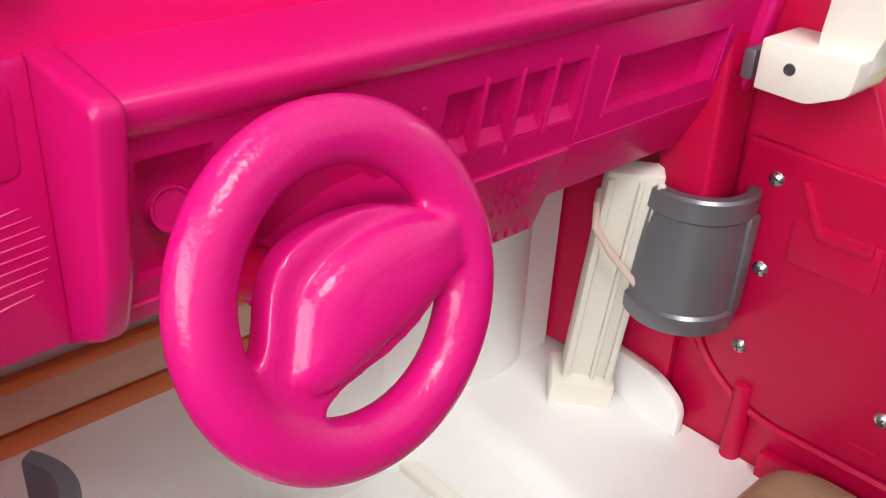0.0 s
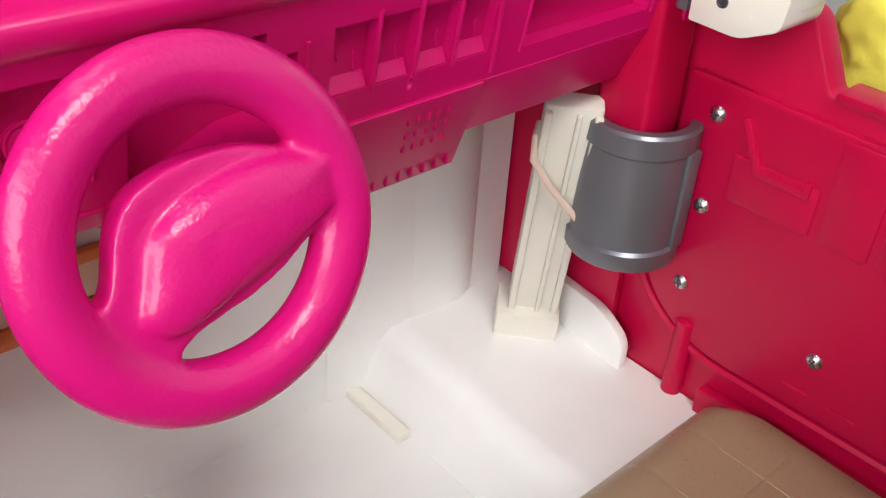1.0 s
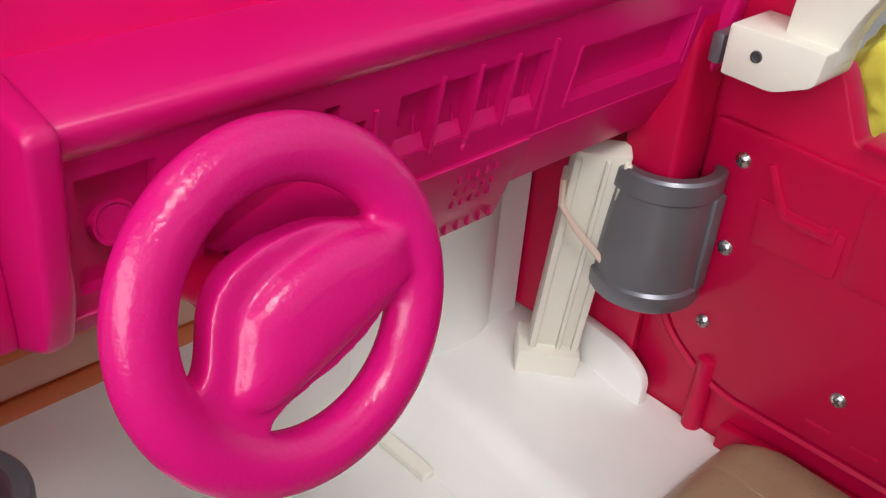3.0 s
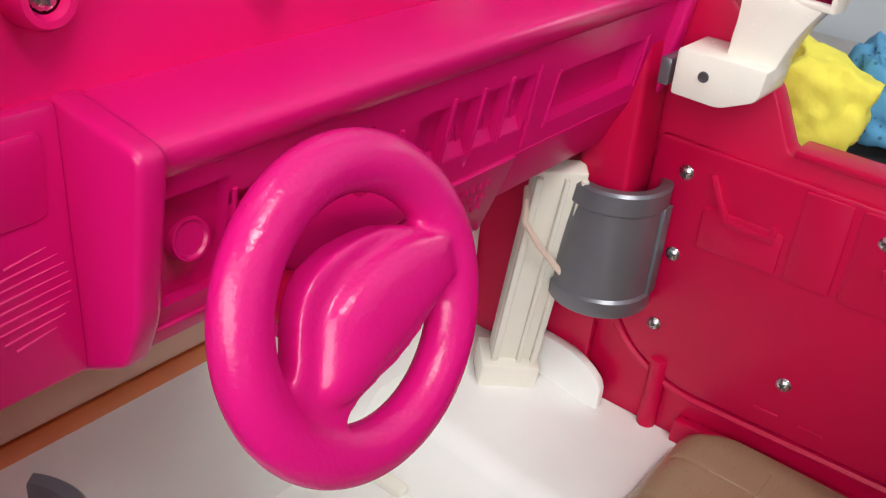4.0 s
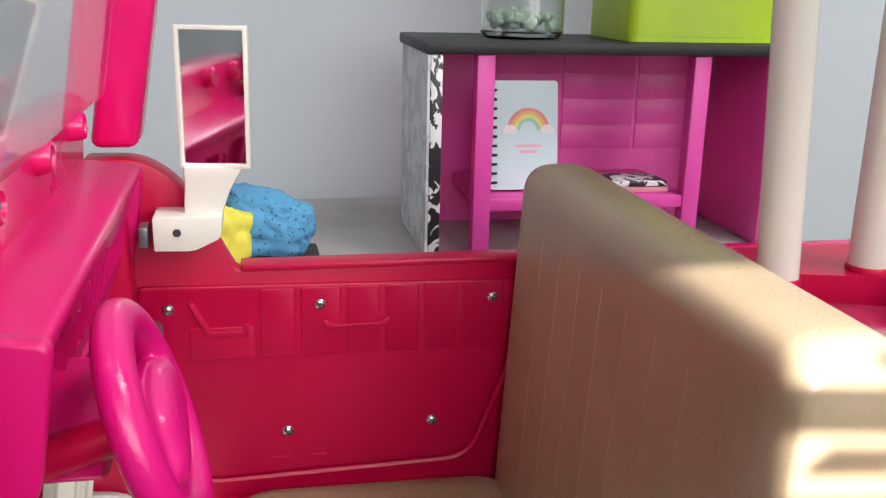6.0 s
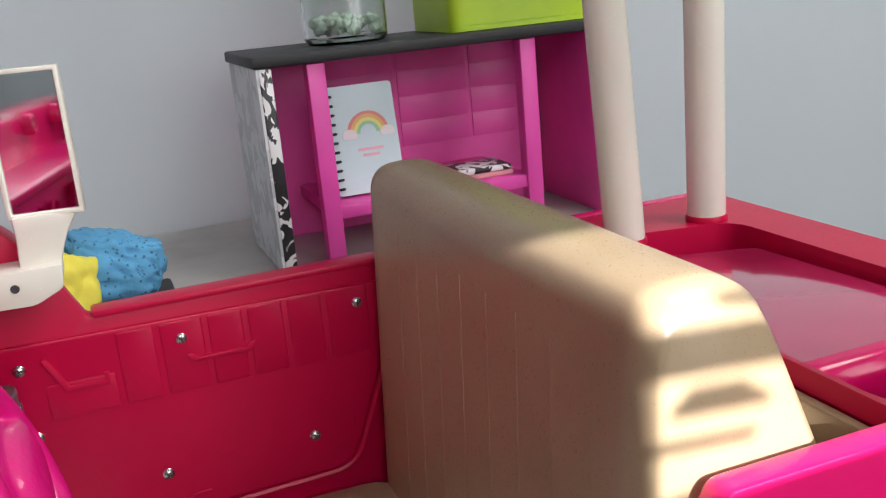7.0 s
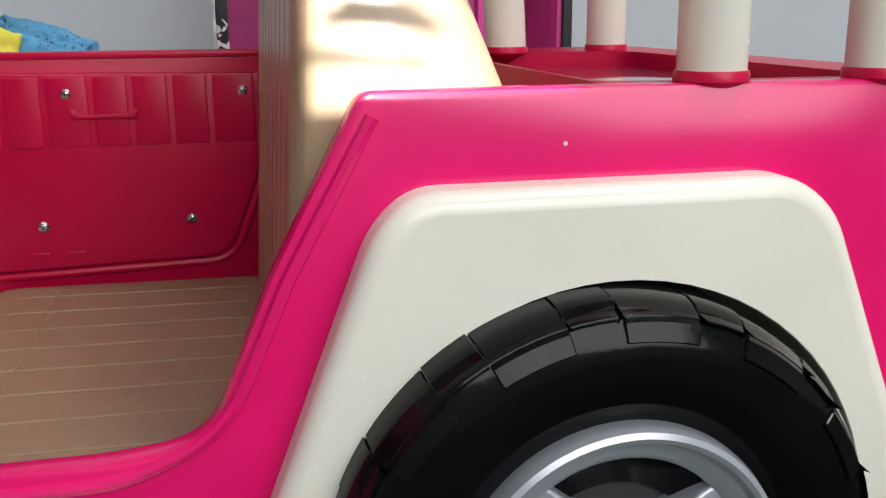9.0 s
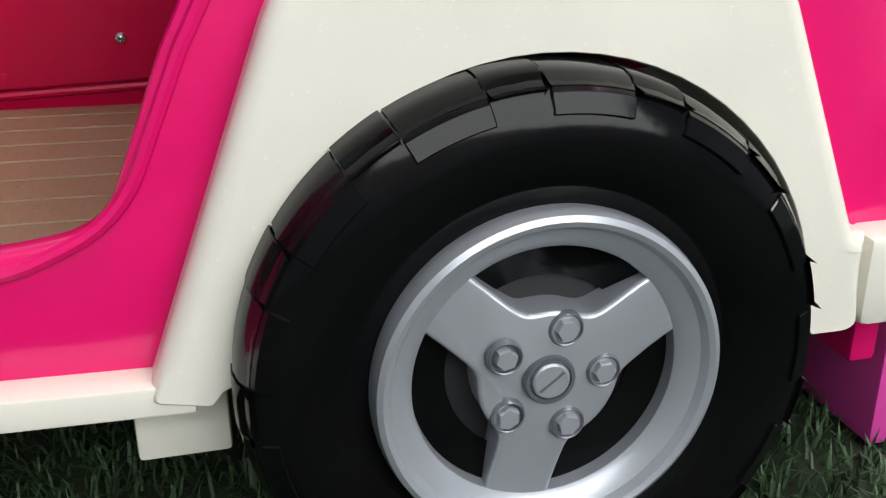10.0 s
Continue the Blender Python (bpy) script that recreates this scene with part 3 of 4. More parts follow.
jp("armrest_bracket", prism(rounded([(0.130, 0.226), (0.130, 0.2195), (0.151, 0.2195), (0.160, 0.238), (0.1575, 0.239), (0.149, 0.2225), (0.1325, 0.2225), (0.1325, 0.226)], 0.0005), "x", 0.1230, 0.1250, 0.0003), PINK_SHADED, door)
for y in (0.096, 0.1145):
    jp("slot", box(0.1241, 0.1249, y - 0.005, y + 0.005, 0.1468, 0.1485, 0.0004), PINK_SHADED, door)
jp("hinge_boss", lathe([(0, 0.111), (0.0042, 0.111), (0.0042, 0.148), (0, 0.150)], Matrix.Translation((0.1262, 0.163, 0)), 20), PINK_SHADED)
jp("door_step", prism(rounded([(0.02, 0.110), (0.02, 0.128), (0.150, 0.124), (0.150, 0.110)], 0.002), "x", 0.1225, 0.1282, 0.001), PINK_SHADED)

# left body side at the front, door post
jp("left_post", prism(rounded([(0.19, 0.110), (0.1885, 0.200), (0.1880, 0.3235), (0.29, 0.3235), (0.29, 0.110)], [0.003, 0.02, 0.004, 0, 0]), "x", -0.157, -0.1475, 0.002), PINK)

# dashboard: a hood over a recessed instrument face
dash = jp("dashboard", prism(rounded([(0.1765, 0.3115), (0.1790, 0.3040), (0.1845, 0.3010), (0.224, 0.301), (0.224, 0.314), (0.200, 0.3145)], [0.004, 0.003, 0.002, 0, 0, 0], 5), "x", -0.1108, 0.117, 0.0006), PINK_GRAIN, None, "moulded pink dashboard with switches and a knob")
jp("dash_end", prism(rounded([(0.1755, 0.3118), (0.1815, 0.272), (0.1870, 0.2590), (0.2080, 0.2470), (0.23, 0.2470), (0.23, 0.3150), (0.200, 0.3150)], [0.004, 0.004, 0.003, 0.004, 0, 0, 0]), "x", -0.1168, -0.1100, 0.0018, 3), PINK_GRAIN, dash)
jp("dash_end", prism(rounded([(0.1765, 0.3105), (0.1830, 0.268), (0.1990, 0.2400), (0.23, 0.240), (0.23, 0.3140), (0.200, 0.3140)], [0.004, 0.004, 0.003, 0, 0, 0]), "x", 0.1120, 0.1195, 0.0018, 3), PINK_GRAIN, dash)


def pocketed(x0, x1, z0, z1, pockets, lean, back=0.012):
    """A face with sunk rectangles (x0, x1, z0, z1, depth); lean(z) is its y at a height."""
    xs = sorted({x0, x1, *[p[0] for p in pockets], *[p[1] for p in pockets]})
    zs = sorted({z0, z1, *[p[2] for p in pockets], *[p[3] for p in pockets]})
    b = bmesh.new()
    for xa, xb in zip(xs, xs[1:]):
        for za, zb in zip(zs, zs[1:]):
            sunk = max([p[4] for p in pockets if p[0] <= xa and xb <= p[1] and p[2] <= za and zb <= p[3]], default=0.0)
            front = [b.verts.new((x, lean(z) + sunk, z)) for x, z in ((xa, za), (xb, za), (xb, zb), (xa, zb))]
            rear = [b.verts.new((x, lean(z) + back, z)) for x, z in ((xa, za), (xb, za), (xb, zb), (xa, zb))]
            b.faces.new(front)
            for k in range(4):
                b.faces.new((front[k], front[(k + 1) % 4], rear[(k + 1) % 4], rear[k]))
    bmesh.ops.remove_doubles(b, verts=b.verts, dist=1e-6)
    bmesh.ops.recalc_face_normals(b, faces=b.faces)
    return b


def slope(z):
    """The y of the dashboard's front at a height."""
    return 0.1815 + (0.304 - z) * 0.19


SWITCHES = ((-0.0275, -0.0150), (-0.0137, -0.0018), (-0.0003, 0.0117), (0.0132, 0.0258))
POCKETS = [(-0.1070, -0.0905, 0.2690, 0.2975, 0.0035), (-0.0790, -0.0460, 0.2660, 0.2965, 0.0050), (-0.0435, -0.0375, 0.2690, 0.2900, 0.0040)]
POCKETS += [(a, b, 0.2745, 0.2935, 0.0032) for a, b in SWITCHES]
POCKETS += [(0.0400, 0.0965, 0.2725, 0.2905, 0.0060)]
jp("instrument_face", pocketed(-0.1102, 0.1122, 0.2640, 0.3025, POCKETS, slope), PINK_GRAIN, dash, smooth=20)
lower = prism(rounded([(0.1872, 0.2655), (0.1905, 0.2560), (0.1985, 0.2345), (0.206, 0.2345), (0.206, 0.2655)], [0.0008, 0, 0.001, 0, 0]), "x", -0.0300, 0.0262, 0.0008)
jp("lower_panel", lower, PINK_GRAIN, dash)
jp("lower_panel", prism(rounded([(0.1885, 0.2655), (0.1930, 0.2560), (0.1985, 0.2440), (0.206, 0.2440), (0.206, 0.2655)], [0.0008, 0, 0.001, 0, 0]), "x", 0.0264, 0.1122, 0.0008), PINK_GRAIN, dash)
jp("lower_ledge", prism(rounded([(0.1880, 0.2640), (0.1905, 0.2585), (0.212, 0.2500), (0.212, 0.2640)], 0.001), "x", -0.1102, -0.0642, 0.0008), PINK_GRAIN, dash)
kf = facing((-0.0985, slope(0.2835) + 0.0032, 0.2835), (0, -1, 0.19))
jp("knob", lathe([(0, 0.0016), (0.0036, 0.0016), (0.0042, 0.0022), (0.0048, 0.0022), (0.0052, 0.0), (0, 0.0)], kf, 32), PINK_GRAIN, dash)
for xa, xb, za, zb in ((-0.0893, -0.0868, 0.294, 0.272), (-0.0350, -0.0335, 0.292, 0.272), (-0.0145, -0.0140, 0.2955, 0.2735), (-0.0012, -0.0007, 0.2955, 0.2735), (0.0123, 0.0129, 0.2955, 0.2735), (0.0268, 0.0290, 0.2965, 0.2675)):
    jp("divider", tube([(xa, slope(za) - 0.0002, za), (xb, slope(zb) - 0.0002, zb)], 0.0007, 8), PINK_GRAIN, dash)
for xa, xb, za, zb in ((0.0395, 0.0395, 0.2915, 0.2715), (0.0970, 0.0990, 0.2915, 0.2715)):
    jp("radio_edge", tube([(xa, slope(za), za), (xb, slope(zb), zb)], 0.0006, 8), PINK_GRAIN, dash)
for a, b in SWITCHES:
    x, y0 = (a + b) / 2, slope(0.283) + 0.0030
    jp("switch_mark", tube([(x - 0.0026 * math.cos(t), y0 + 0.0002, 0.2845 + 0.0032 * math.sin(t)) for t in np.linspace(-0.5, 3.6, 14)] + [(x + 0.0030, y0 + 0.0004, 0.2790)], 0.00045, 6), PINK_GRAIN, dash)
    jp("switch_floor", prism([(slope(0.2745) + 0.0006, 0.2747), (slope(0.2790) + 0.0034, 0.2790), (slope(0.2745) + 0.0034, 0.2747)], "x", a + 0.0002, b - 0.0002), PINK_GRAIN, dash)


def on_face(x, z):
    """The lower panel's y at a height."""
    return 0.1905 + (0.256 - z) / 0.0215 * 0.008 if z < 0.256 else 0.1905 - (z - 0.256) * 0.347


for row, z in ((0, 0.2600), (1, 0.2550), (2, 0.2500)):
    for i in range(5):
        x = 0.0005 + i * 0.0036 + row * 0.0006
        jp("vent_rib", box(x - 0.0006, x + 0.0006, on_face(x, z) - 0.0003, on_face(x, z) + 0.001, z - 0.0018, z + 0.0018, 0.0003), PINK_GRAIN, dash)
for i in range(8):
    x = -0.010 + i * 0.0046
    jp("vent_rib", box(x - 0.0005, x + 0.0005, on_face(x, 0.2395) - 0.0003, on_face(x, 0.2395) + 0.001, 0.2365, 0.2425, 0.0003), PINK_GRAIN, dash)
# dash cheek on the right and speaker panel on the left
jp("dash_cheek", prism(rounded([(0.186, 0.304), (0.186, 0.262), (0.196, 0.19), (0.196, 0.12), (0.282, 0.12), (0.282, 0.304)], [0, 0.004, 0.01, 0, 0, 0]), "x", 0.1228, 0.1272, 0.001), PINK_SHADED, dash)
speaker = jp("speaker_panel", box(-0.1475, -0.1165, 0.2005, 0.206, 0.252, 0.3145, 0.0015), PINK_GRAIN, dash, "pink panel with a round ribbed speaker grille")
for i in range(9):
    z = 0.2655 + i * 0.0024
    h = math.sqrt(max(0.0, 1 - ((z - 0.2751) / 0.0112) ** 2)) * 0.0088
    jp("grille_rib", tube([(-0.1275 - h, 0.2005, z - 0.0008), (-0.1275 + h, 0.20075, z + 0.0008)], 0.0004, 6), PINK_GRAIN, dash)
jp("fuse_door", prism(rounded([(-0.1385, 0.292), (-0.1385, 0.309), (-0.121, 0.3105), (-0.1215, 0.292)], 0.003), "y", 0.1998, 0.2012, 0.0004), PINK_GRAIN, dash)

# steering wheel and column
SC, SN = Vector((-0.0785, 0.1565, 0.2715)), Vector((0.01, -math.cos(radians(18)), math.sin(radians(18)))).normalized()
sm = facing(SC, SN)
TORUS = [(0.0319 + 0.0070 * math.cos(a), 0.0060 * math.sin(a)) for a in np.linspace(0, 2 * math.pi, 25)]
whl = lathe(TORUS, None, 96)
web = rounded([(0.0300, 0.0085), (0.0215, 0.0115), (0.0120, 0.0150), (0.0040, 0.0158), (-0.0060, 0.0152), (-0.0140, 0.0120), (-0.0182, 0.0065), (-0.0205, -0.0010), (-0.0225, -0.0060),
               (-0.0300, -0.0075), (-0.0290, -0.0150), (-0.0200, -0.0240), (-0.0130, -0.0285), (-0.0120, -0.0212), (-0.0095, -0.0188), (-0.0040, -0.0170), (0.0060, -0.0150), (0.0140, -0.0122), (0.0200, -0.0085), (0.0300, -0.0040)],
              [0, 0.004, 0.004, 0.004, 0.004, 0.004, 0.004, 0.003, 0.003, 0, 0, 0, 0, 0.002, 0.002, 0.002, 0.003, 0.003, 0.002, 0], 4)
prism(web, "z", -0.0050, 0.0028, bm=whl)
cushion = rounded([(0.0285, 0.0080), (0.0120, 0.0125), (-0.0040, 0.0092), (-0.0125, 0.0040), (-0.0150, -0.0040), (-0.0185, -0.0120), (-0.0130, -0.0170), (0.0060, -0.0112), (0.0165, -0.0075), (0.0285, -0.0020)],
                  [0, 0.008, 0.008, 0.006, 0.006, 0.004, 0.004, 0.006, 0.004, 0], 5)
for t in np.linspace(0.05, 1.0, 18):
    rise, inset = 0.0034 + 0.0048 * t, (1 - t ** 2) ** 0.5 * 0.75 + 0.25
    prism([Vector((0.004 + (p[0] - 0.004) * inset, -0.001 + (p[1] + 0.001) * inset)) for p in cushion], "z", 0.0, rise, bm=whl)
bmesh.ops.transform(whl, matrix=sm, verts=whl.verts)
sw = jp("steering_wheel", whl, PEEL, None, "thick pink moulded steering wheel with a padded hub", smooth=180)
mould = sw.modifiers.new("moulded", "REMESH")
mould.mode, mould.voxel_size, mould.use_smooth_shade = "VOXEL", 0.00062, True
ease = sw.modifiers.new("eased", "SMOOTH")
ease.factor, ease.iterations = 0.5, 32
shroud = prism(rounded([(-0.0840, 0.2560), (-0.0700, 0.2680), (-0.0560, 0.2745), (-0.0370, 0.2765), (-0.0300, 0.2720), (-0.0330, 0.2600), (-0.0480, 0.2520), (-0.0700, 0.2500)], 0.0012, 2), "y", 0.1720, 0.1960, 0.0012)
jp("column_shroud", shroud, PINK_GRAIN, sw, "faceted pink shroud round the steering column")
jp("column", lathe([(0, 0.001), (0.0055, 0.001), (0.0060, -0.014), (0.0064, -0.022), (0.0064, -0.056), (0, -0.056)], sm, 28), PINK_SHADED, sw)

# windscreen frame

def leaned(bm):
    for v in bm.verts:
        v.co.y -= 0.165 * (v.co.z - 0.322)
    return bm


frame_part = jp("windscreen_frame", leaned(box(-0.170, -0.1370, 0.1875, 0.207, 0.3245, 0.53, 0.0075, 4)), PINK, None, "thick pink windscreen frame")
jp("frame_post", leaned(box(0.1180, 0.1440, 0.178, 0.2005, 0.319, 0.53, 0.005, 3)), PINK, frame_part)
jp("frame_top", leaned(box(-0.170, 0.144, 0.185, 0.2055, 0.5305, 0.5562, 0.006, 3)), PINK, frame_part)
jp("cowl_bar", prism(rounded([(0.2035, 0.313), (0.2015, 0.3435), (0.209, 0.3465), (0.220, 0.345), (0.224, 0.313)], [0.001, 0.004, 0.003, 0.003, 0]), "x", -0.145, 0.118, 0.001), PINK, None, "pink bar below the windscreen")
for x in (-0.118, -0.064, 0.012, 0.085):
    jp("screw_boss", lathe([(0.0032, 0.005), (0.0040, 0.007), (0.0054, 0.007), (0.0062, 0.0055), (0.0067, 0), (0, 0), (0, 0.004), (0.0032, 0.004)], facing((x, 0.2032, 0.3350), (0, -1, 0.05)), 28), PINK)
    screw(facing((x, 0.1988, 0.3353), (0, -1, 0.05)), None, 0.0030)
pane = jp("windscreen", leaned(box(-0.1368, 0.1178, 0.1960, 0.1972, 0.345, 0.5303)), SCREEN, None, "clear plastic windscreen")
pane.visible_shadow = False
jp("cowl_cheek", prism(rounded([(0.150, 0.276), (0.158, 0.300), (0.178, 0.314), (0.205, 0.314), (0.205, 0.27)], [0.004, 0.012, 0.01, 0, 0]), "x", 0.1200, 0.1392, 0.002), PINK_SHADED, None, "rounded cowl corner")
jp("bonnet", box(-0.146, 0.1270, 0.2245, 0.56, 0.300, 0.3155, 0.003), PINK)
jp("front_wing", box(-0.157, -0.1475, 0.292, 0.56, 0.14, 0.314, 0.002), PINK)
jp("front_wing", box(0.1275, 0.139, 0.292, 0.56, 0.14, 0.314, 0.002), PINK)

# grey cup clips: right on a cream post, left placed to fit the camera's view
def cup_clip(cx, cy, z0, z1, turn, arc=230):
    m = Matrix.Translation((cx, cy, 0)) @ pose(0, 0, 0, 0, 0, turn)
    k = 1.28
    shell = lathe([(r * k, z) for r, z in ((0.0150, z0), (0.0168, z0), (0.0172, z0 + 0.0008), (0.0172, z0 + 0.007), (0.0162, z0 + 0.0082), (0.0160, z1 - 0.010), (0.0168, z1 - 0.0090), (0.0170, z1 - 0.0012), (0.0162, z1), (0.0134, z1), (0.0130, z1 - 0.001), (0.0130, z0 + 0.001), (0.0150, z0))], m, 48, arc)
    return jp("cup_clip", shell, GREY, None, "grey metallic half-round cup clip")


jp("door_post", prism(rounded([(0.1850, 0.186), (0.1835, 0.232), (0.1850, 0.300), (0.2080, 0.300), (0.2040, 0.186)], 0.003), "x", 0.1020, 0.1225, 0.003, 3), PINK_SHADED, None, "pink pillar, colour darkened for shade, held by the grey clip")
clip = cup_clip(0.1150, 0.1935, 0.1735, 0.2295, 140, 255)
jp("clip_flange", box(0.1165, 0.1235, 0.1715, 0.1745, 0.180, 0.2205, 0.001), GREY, clip)
foot, head = Vector((0.1065, 0.2270, 0.1200)), Vector((0.0935, 0.2080, 0.2340))
pm = facing(foot, head - foot, (0.72, 0.69, 0.0))
L = (head - foot).length


def along(bm):
    bmesh.ops.transform(bm, matrix=pm, verts=bm.verts)
    return bm


post = jp("bracket_post", along(prism(rounded([(-0.0105, -0.005), (0.0105, -0.005), (0.0105, 0.005), (-0.0105, 0.005)], 0.002), "z", -0.006, L, 0.001)), CREAM, None, "cream bracket post")
for x0, x1 in ((-0.0105, -0.0075), (0.0010, 0.0030), (0.0075, 0.0105)):
    jp("post_rib", along(box(x0, x1, -0.0075, -0.0045, 0.008, L - 0.002, 0.0008)), CREAM, post)
jp("post_foot", along(box(-0.0150, 0.0120, -0.0110, 0.008, -0.014, 0.0110, 0.0012)), CREAM, post)
jp("bracket_head", box(0.0960, 0.1180, 0.2030, 0.2130, 0.2185, 0.2255, 0.002), CREAM, post)
tie = [pm @ Vector(p) for p in ((-0.0108, 0.002, 0.103), (-0.0118, -0.004, 0.1015), (-0.0115, -0.0085, 0.094), (-0.004, -0.0092, 0.083), (0.005, -0.0095, 0.073), (0.0115, -0.0100, 0.066))]
jp("cable_tie", tube(tie, 0.0014, 8), NYLON, post, "pale nylon cable tie")
jp("tie_lock", along(box(0.0085, 0.0150, -0.0135, -0.0080, 0.061, 0.0690, 0.0014)), NYLON, post)
clip2 = cup_clip(-0.1410, 0.2080, 0.166, 0.2140, 140, 255)
# unidentified piece, shaped as two blocks to fit the camera's view
jp("cream_block", prism(rounded([(0.200, 0.205), (0.196, 0.2925), (0.226, 0.2925), (0.230, 0.205)], 0.004), "x", -0.1815, -0.1575, 0.003), CREAM, None, "cream block on the outside of the door post")
jp("grey_block_top", prism(rounded([(0.1935, 0.2930), (0.1935, 0.2975), (0.198, 0.300), (0.230, 0.300), (0.230, 0.2930)], 0.003), "x", -0.179, -0.1575, 0.003), GREY, None, "grey piece on top of the cream block")

# wing mirror on its cream arm
mirror = jp("wing_mirror", prism(rounded([(0.1720, 0.2740), (0.1722, 0.2905), (0.1400, 0.2905), (0.1410, 0.2795), (0.1540, 0.2735)], [0.001, 0.0015, 0.001, 0.003, 0.003]), "x", 0.0965, 0.1185, 0.0010), CREAM, None, "cream wing mirror on a curved arm")
jp("mirror_arm", prism(rounded([(0.1290, 0.313), (0.1360, 0.302), (0.1400, 0.290), (0.1400, 0.284), (0.1580, 0.284), (0.1580, 0.294), (0.1572, 0.303), (0.1575, 0.313)], [0, 0.008, 0.004, 0, 0, 0.006, 0.003, 0]), "x", 0.1035, 0.1170, 0.0015), CREAM, mirror)
mf = Matrix.Translation((0.1065, 0.1425, 0.3445)) @ pose(0, 0, 0, 0, 0, -8)
fr = ring([(-0.0165, -0.033), (-0.0165, 0.033), (0.0165, 0.033), (0.0165, -0.033)], [(-0.0145, -0.031), (-0.0145, 0.031), (0.0145, 0.031), (0.0145, -0.031)], "x", -0.002, 0.006)
soften(fr, 0.0006)
back = box(0.004, 0.010, -0.016, 0.016, -0.0325, 0.0325, 0.002)
for b in (fr, back):
    bmesh.ops.transform(b, matrix=mf, verts=b.verts)
jp("mirror_frame", fr, CREAM, mirror)
jp("mirror_back", back, CREAM, mirror)
g = box(0.0005, 0.0035, -0.0146, 0.0146, -0.0311, 0.0311)
bmesh.ops.transform(g, matrix=mf, verts=g.verts)
jp("mirror_glass", g, MIRROR, mirror, "flat mirror glass")
# no hole is cut; a dark disc carries its shade
jp("mirror_hole_shade", lathe([(0, 0.0002), (0.0011, 0.0003), (0.0013, 0.0006), (0.0018, 0.0006), (0.002, 0)], facing((0.0965, 0.1612, 0.2828), (-1, 0, 0)), 20), HOLE_SHADE, mirror)
jp("mirror_clip", box(0.099, 0.112, 0.1745, 0.1790, 0.275, 0.285, 0.001), GREY, mirror)

# unknown orange and peach strip, put on the footwell wall by camera view
strip = thing("two_tone_strip", "orange and peach strip along the footwell wall", "strip")
part("upper_band", box(-0.147, -0.020, 0.2675, 0.2715, 0.1965, 0.2010, 0.0008), ORANGE, strip)
part("middle_band", box(-0.147, -0.020, 0.2685, 0.2715, 0.1830, 0.1963, 0.0006), PEACH, strip)
part("lower_band", box(-0.147, -0.020, 0.2675, 0.2715, 0.1750, 0.1828, 0.0006), ORANGE, strip)

# ---- behind the jeep: ledge, doll house, sponges ----
ledge = thing("side_table", "low grey laminate table along the wall", "table", (0.32, 0, G))
def standing(name, bm, mat, parent, label="", smooth=35):
    ob = part(name, bm, mat, None, label, smooth)
    ob.parent = parent
    ob.matrix_parent_inverse = Matrix.Translation(-parent.location)
    return ob


standing("tabletop", box(0.185, 0.435, -0.265, 0.60, 0.205, 0.220, 0.002), TABLE, ledge)
for x in (0.20, 0.42):
    for y in (-0.245, 0.57):
        standing("leg", box(x - 0.012, x + 0.012, y - 0.012, y + 0.012, G, 0.205, 0.002), TABLE, ledge)

HX0, HX1, HY0, HY1, HZ0, HZ1 = 0.250, 0.350, -0.240, 0.017, 0.2205, 0.362
house = thing("doll_house", "open pink doll house with a black roof edge and zebra trim", "doll house", (0.30, -0.11, 0.2205))
standing("side_wall", box(HX0 + 0.003, HX1, HY1 - 0.012, HY1 - 0.004, HZ0, HZ1 - 0.008, 0.001), HOUSE, house)
standing("side_wall", box(HX0 + 0.003, HX1, HY0 + 0.004, HY0 + 0.012, HZ0, HZ1 - 0.008, 0.001), HOUSE, house)
standing("back_wall", box(HX1 - 0.004, HX1, HY0 + 0.0125, HY1 - 0.0125, HZ0, HZ1 - 0.008), HOUSE, house)
standing("roof", box(HX0 - 0.003, HX1 + 0.003, HY0, HY1, HZ1 - 0.0075, HZ1, 0.0015), BLACK_MATT, house, "black roof edge")
standing("zebra_trim", box(HX0 - 0.002, HX0 + 0.0025, HY1 - 0.012, HY1 - 0.0040, HZ0, HZ1 - 0.008, 0.0008), ZEBRA, house, "black and white zebra trim")
standing("black_trim", box(HX0 - 0.002, HX0 + 0.0025, HY0 + 0.002, HY0 + 0.009, HZ0, HZ1 - 0.008, 0.0008), BLACK_MATT, house)
standing("outer_skin", box(HX0 - 0.0015, HX1, HY1 - 0.0039, HY1 - 0.0021, HZ0, HZ1 - 0.008), patterned("faint_print", (0.46, 0.47, 0.49), (0.62, 0.63, 0.65), 45), house, "pale printed outer side")
for i in range(4):
    z = 0.276 + i * 0.0195
    for y0, y1 in ((-0.225, -0.168), (-0.165, -0.108), (-0.105, -0.040)):
        standing("wall_board", box(HX1 - 0.0052, HX1 - 0.0041, y0, y1, z, z + 0.0183, 0.0004), HOUSE, house)
standing("floor_slab", box(HX0 + 0.003, HX1 - 0.0045, -0.174, -0.024, 0.2500, 0.2590, 0.001), HOUSE_EDGE, house)
for y in (-0.024, -0.174):
    standing("pillar", box(HX0 + 0.001, HX0 + 0.012, y - 0.006, y + 0.006, HZ0, HZ1 - 0.008, 0.001), HOUSE_EDGE, house)

book = thing("notebook", "pale blue spiral notebook with a rainbow on its cover", "notebook", (0.272, -0.06, 0.2595))
tilt = Matrix.Translation((0.272, -0.059, 0.2598)) @ pose(0, 0, 0, 0, 9, 0)


def leaf(bm):
    bmesh.ops.transform(bm, matrix=tilt, verts=bm.verts)
    return bm


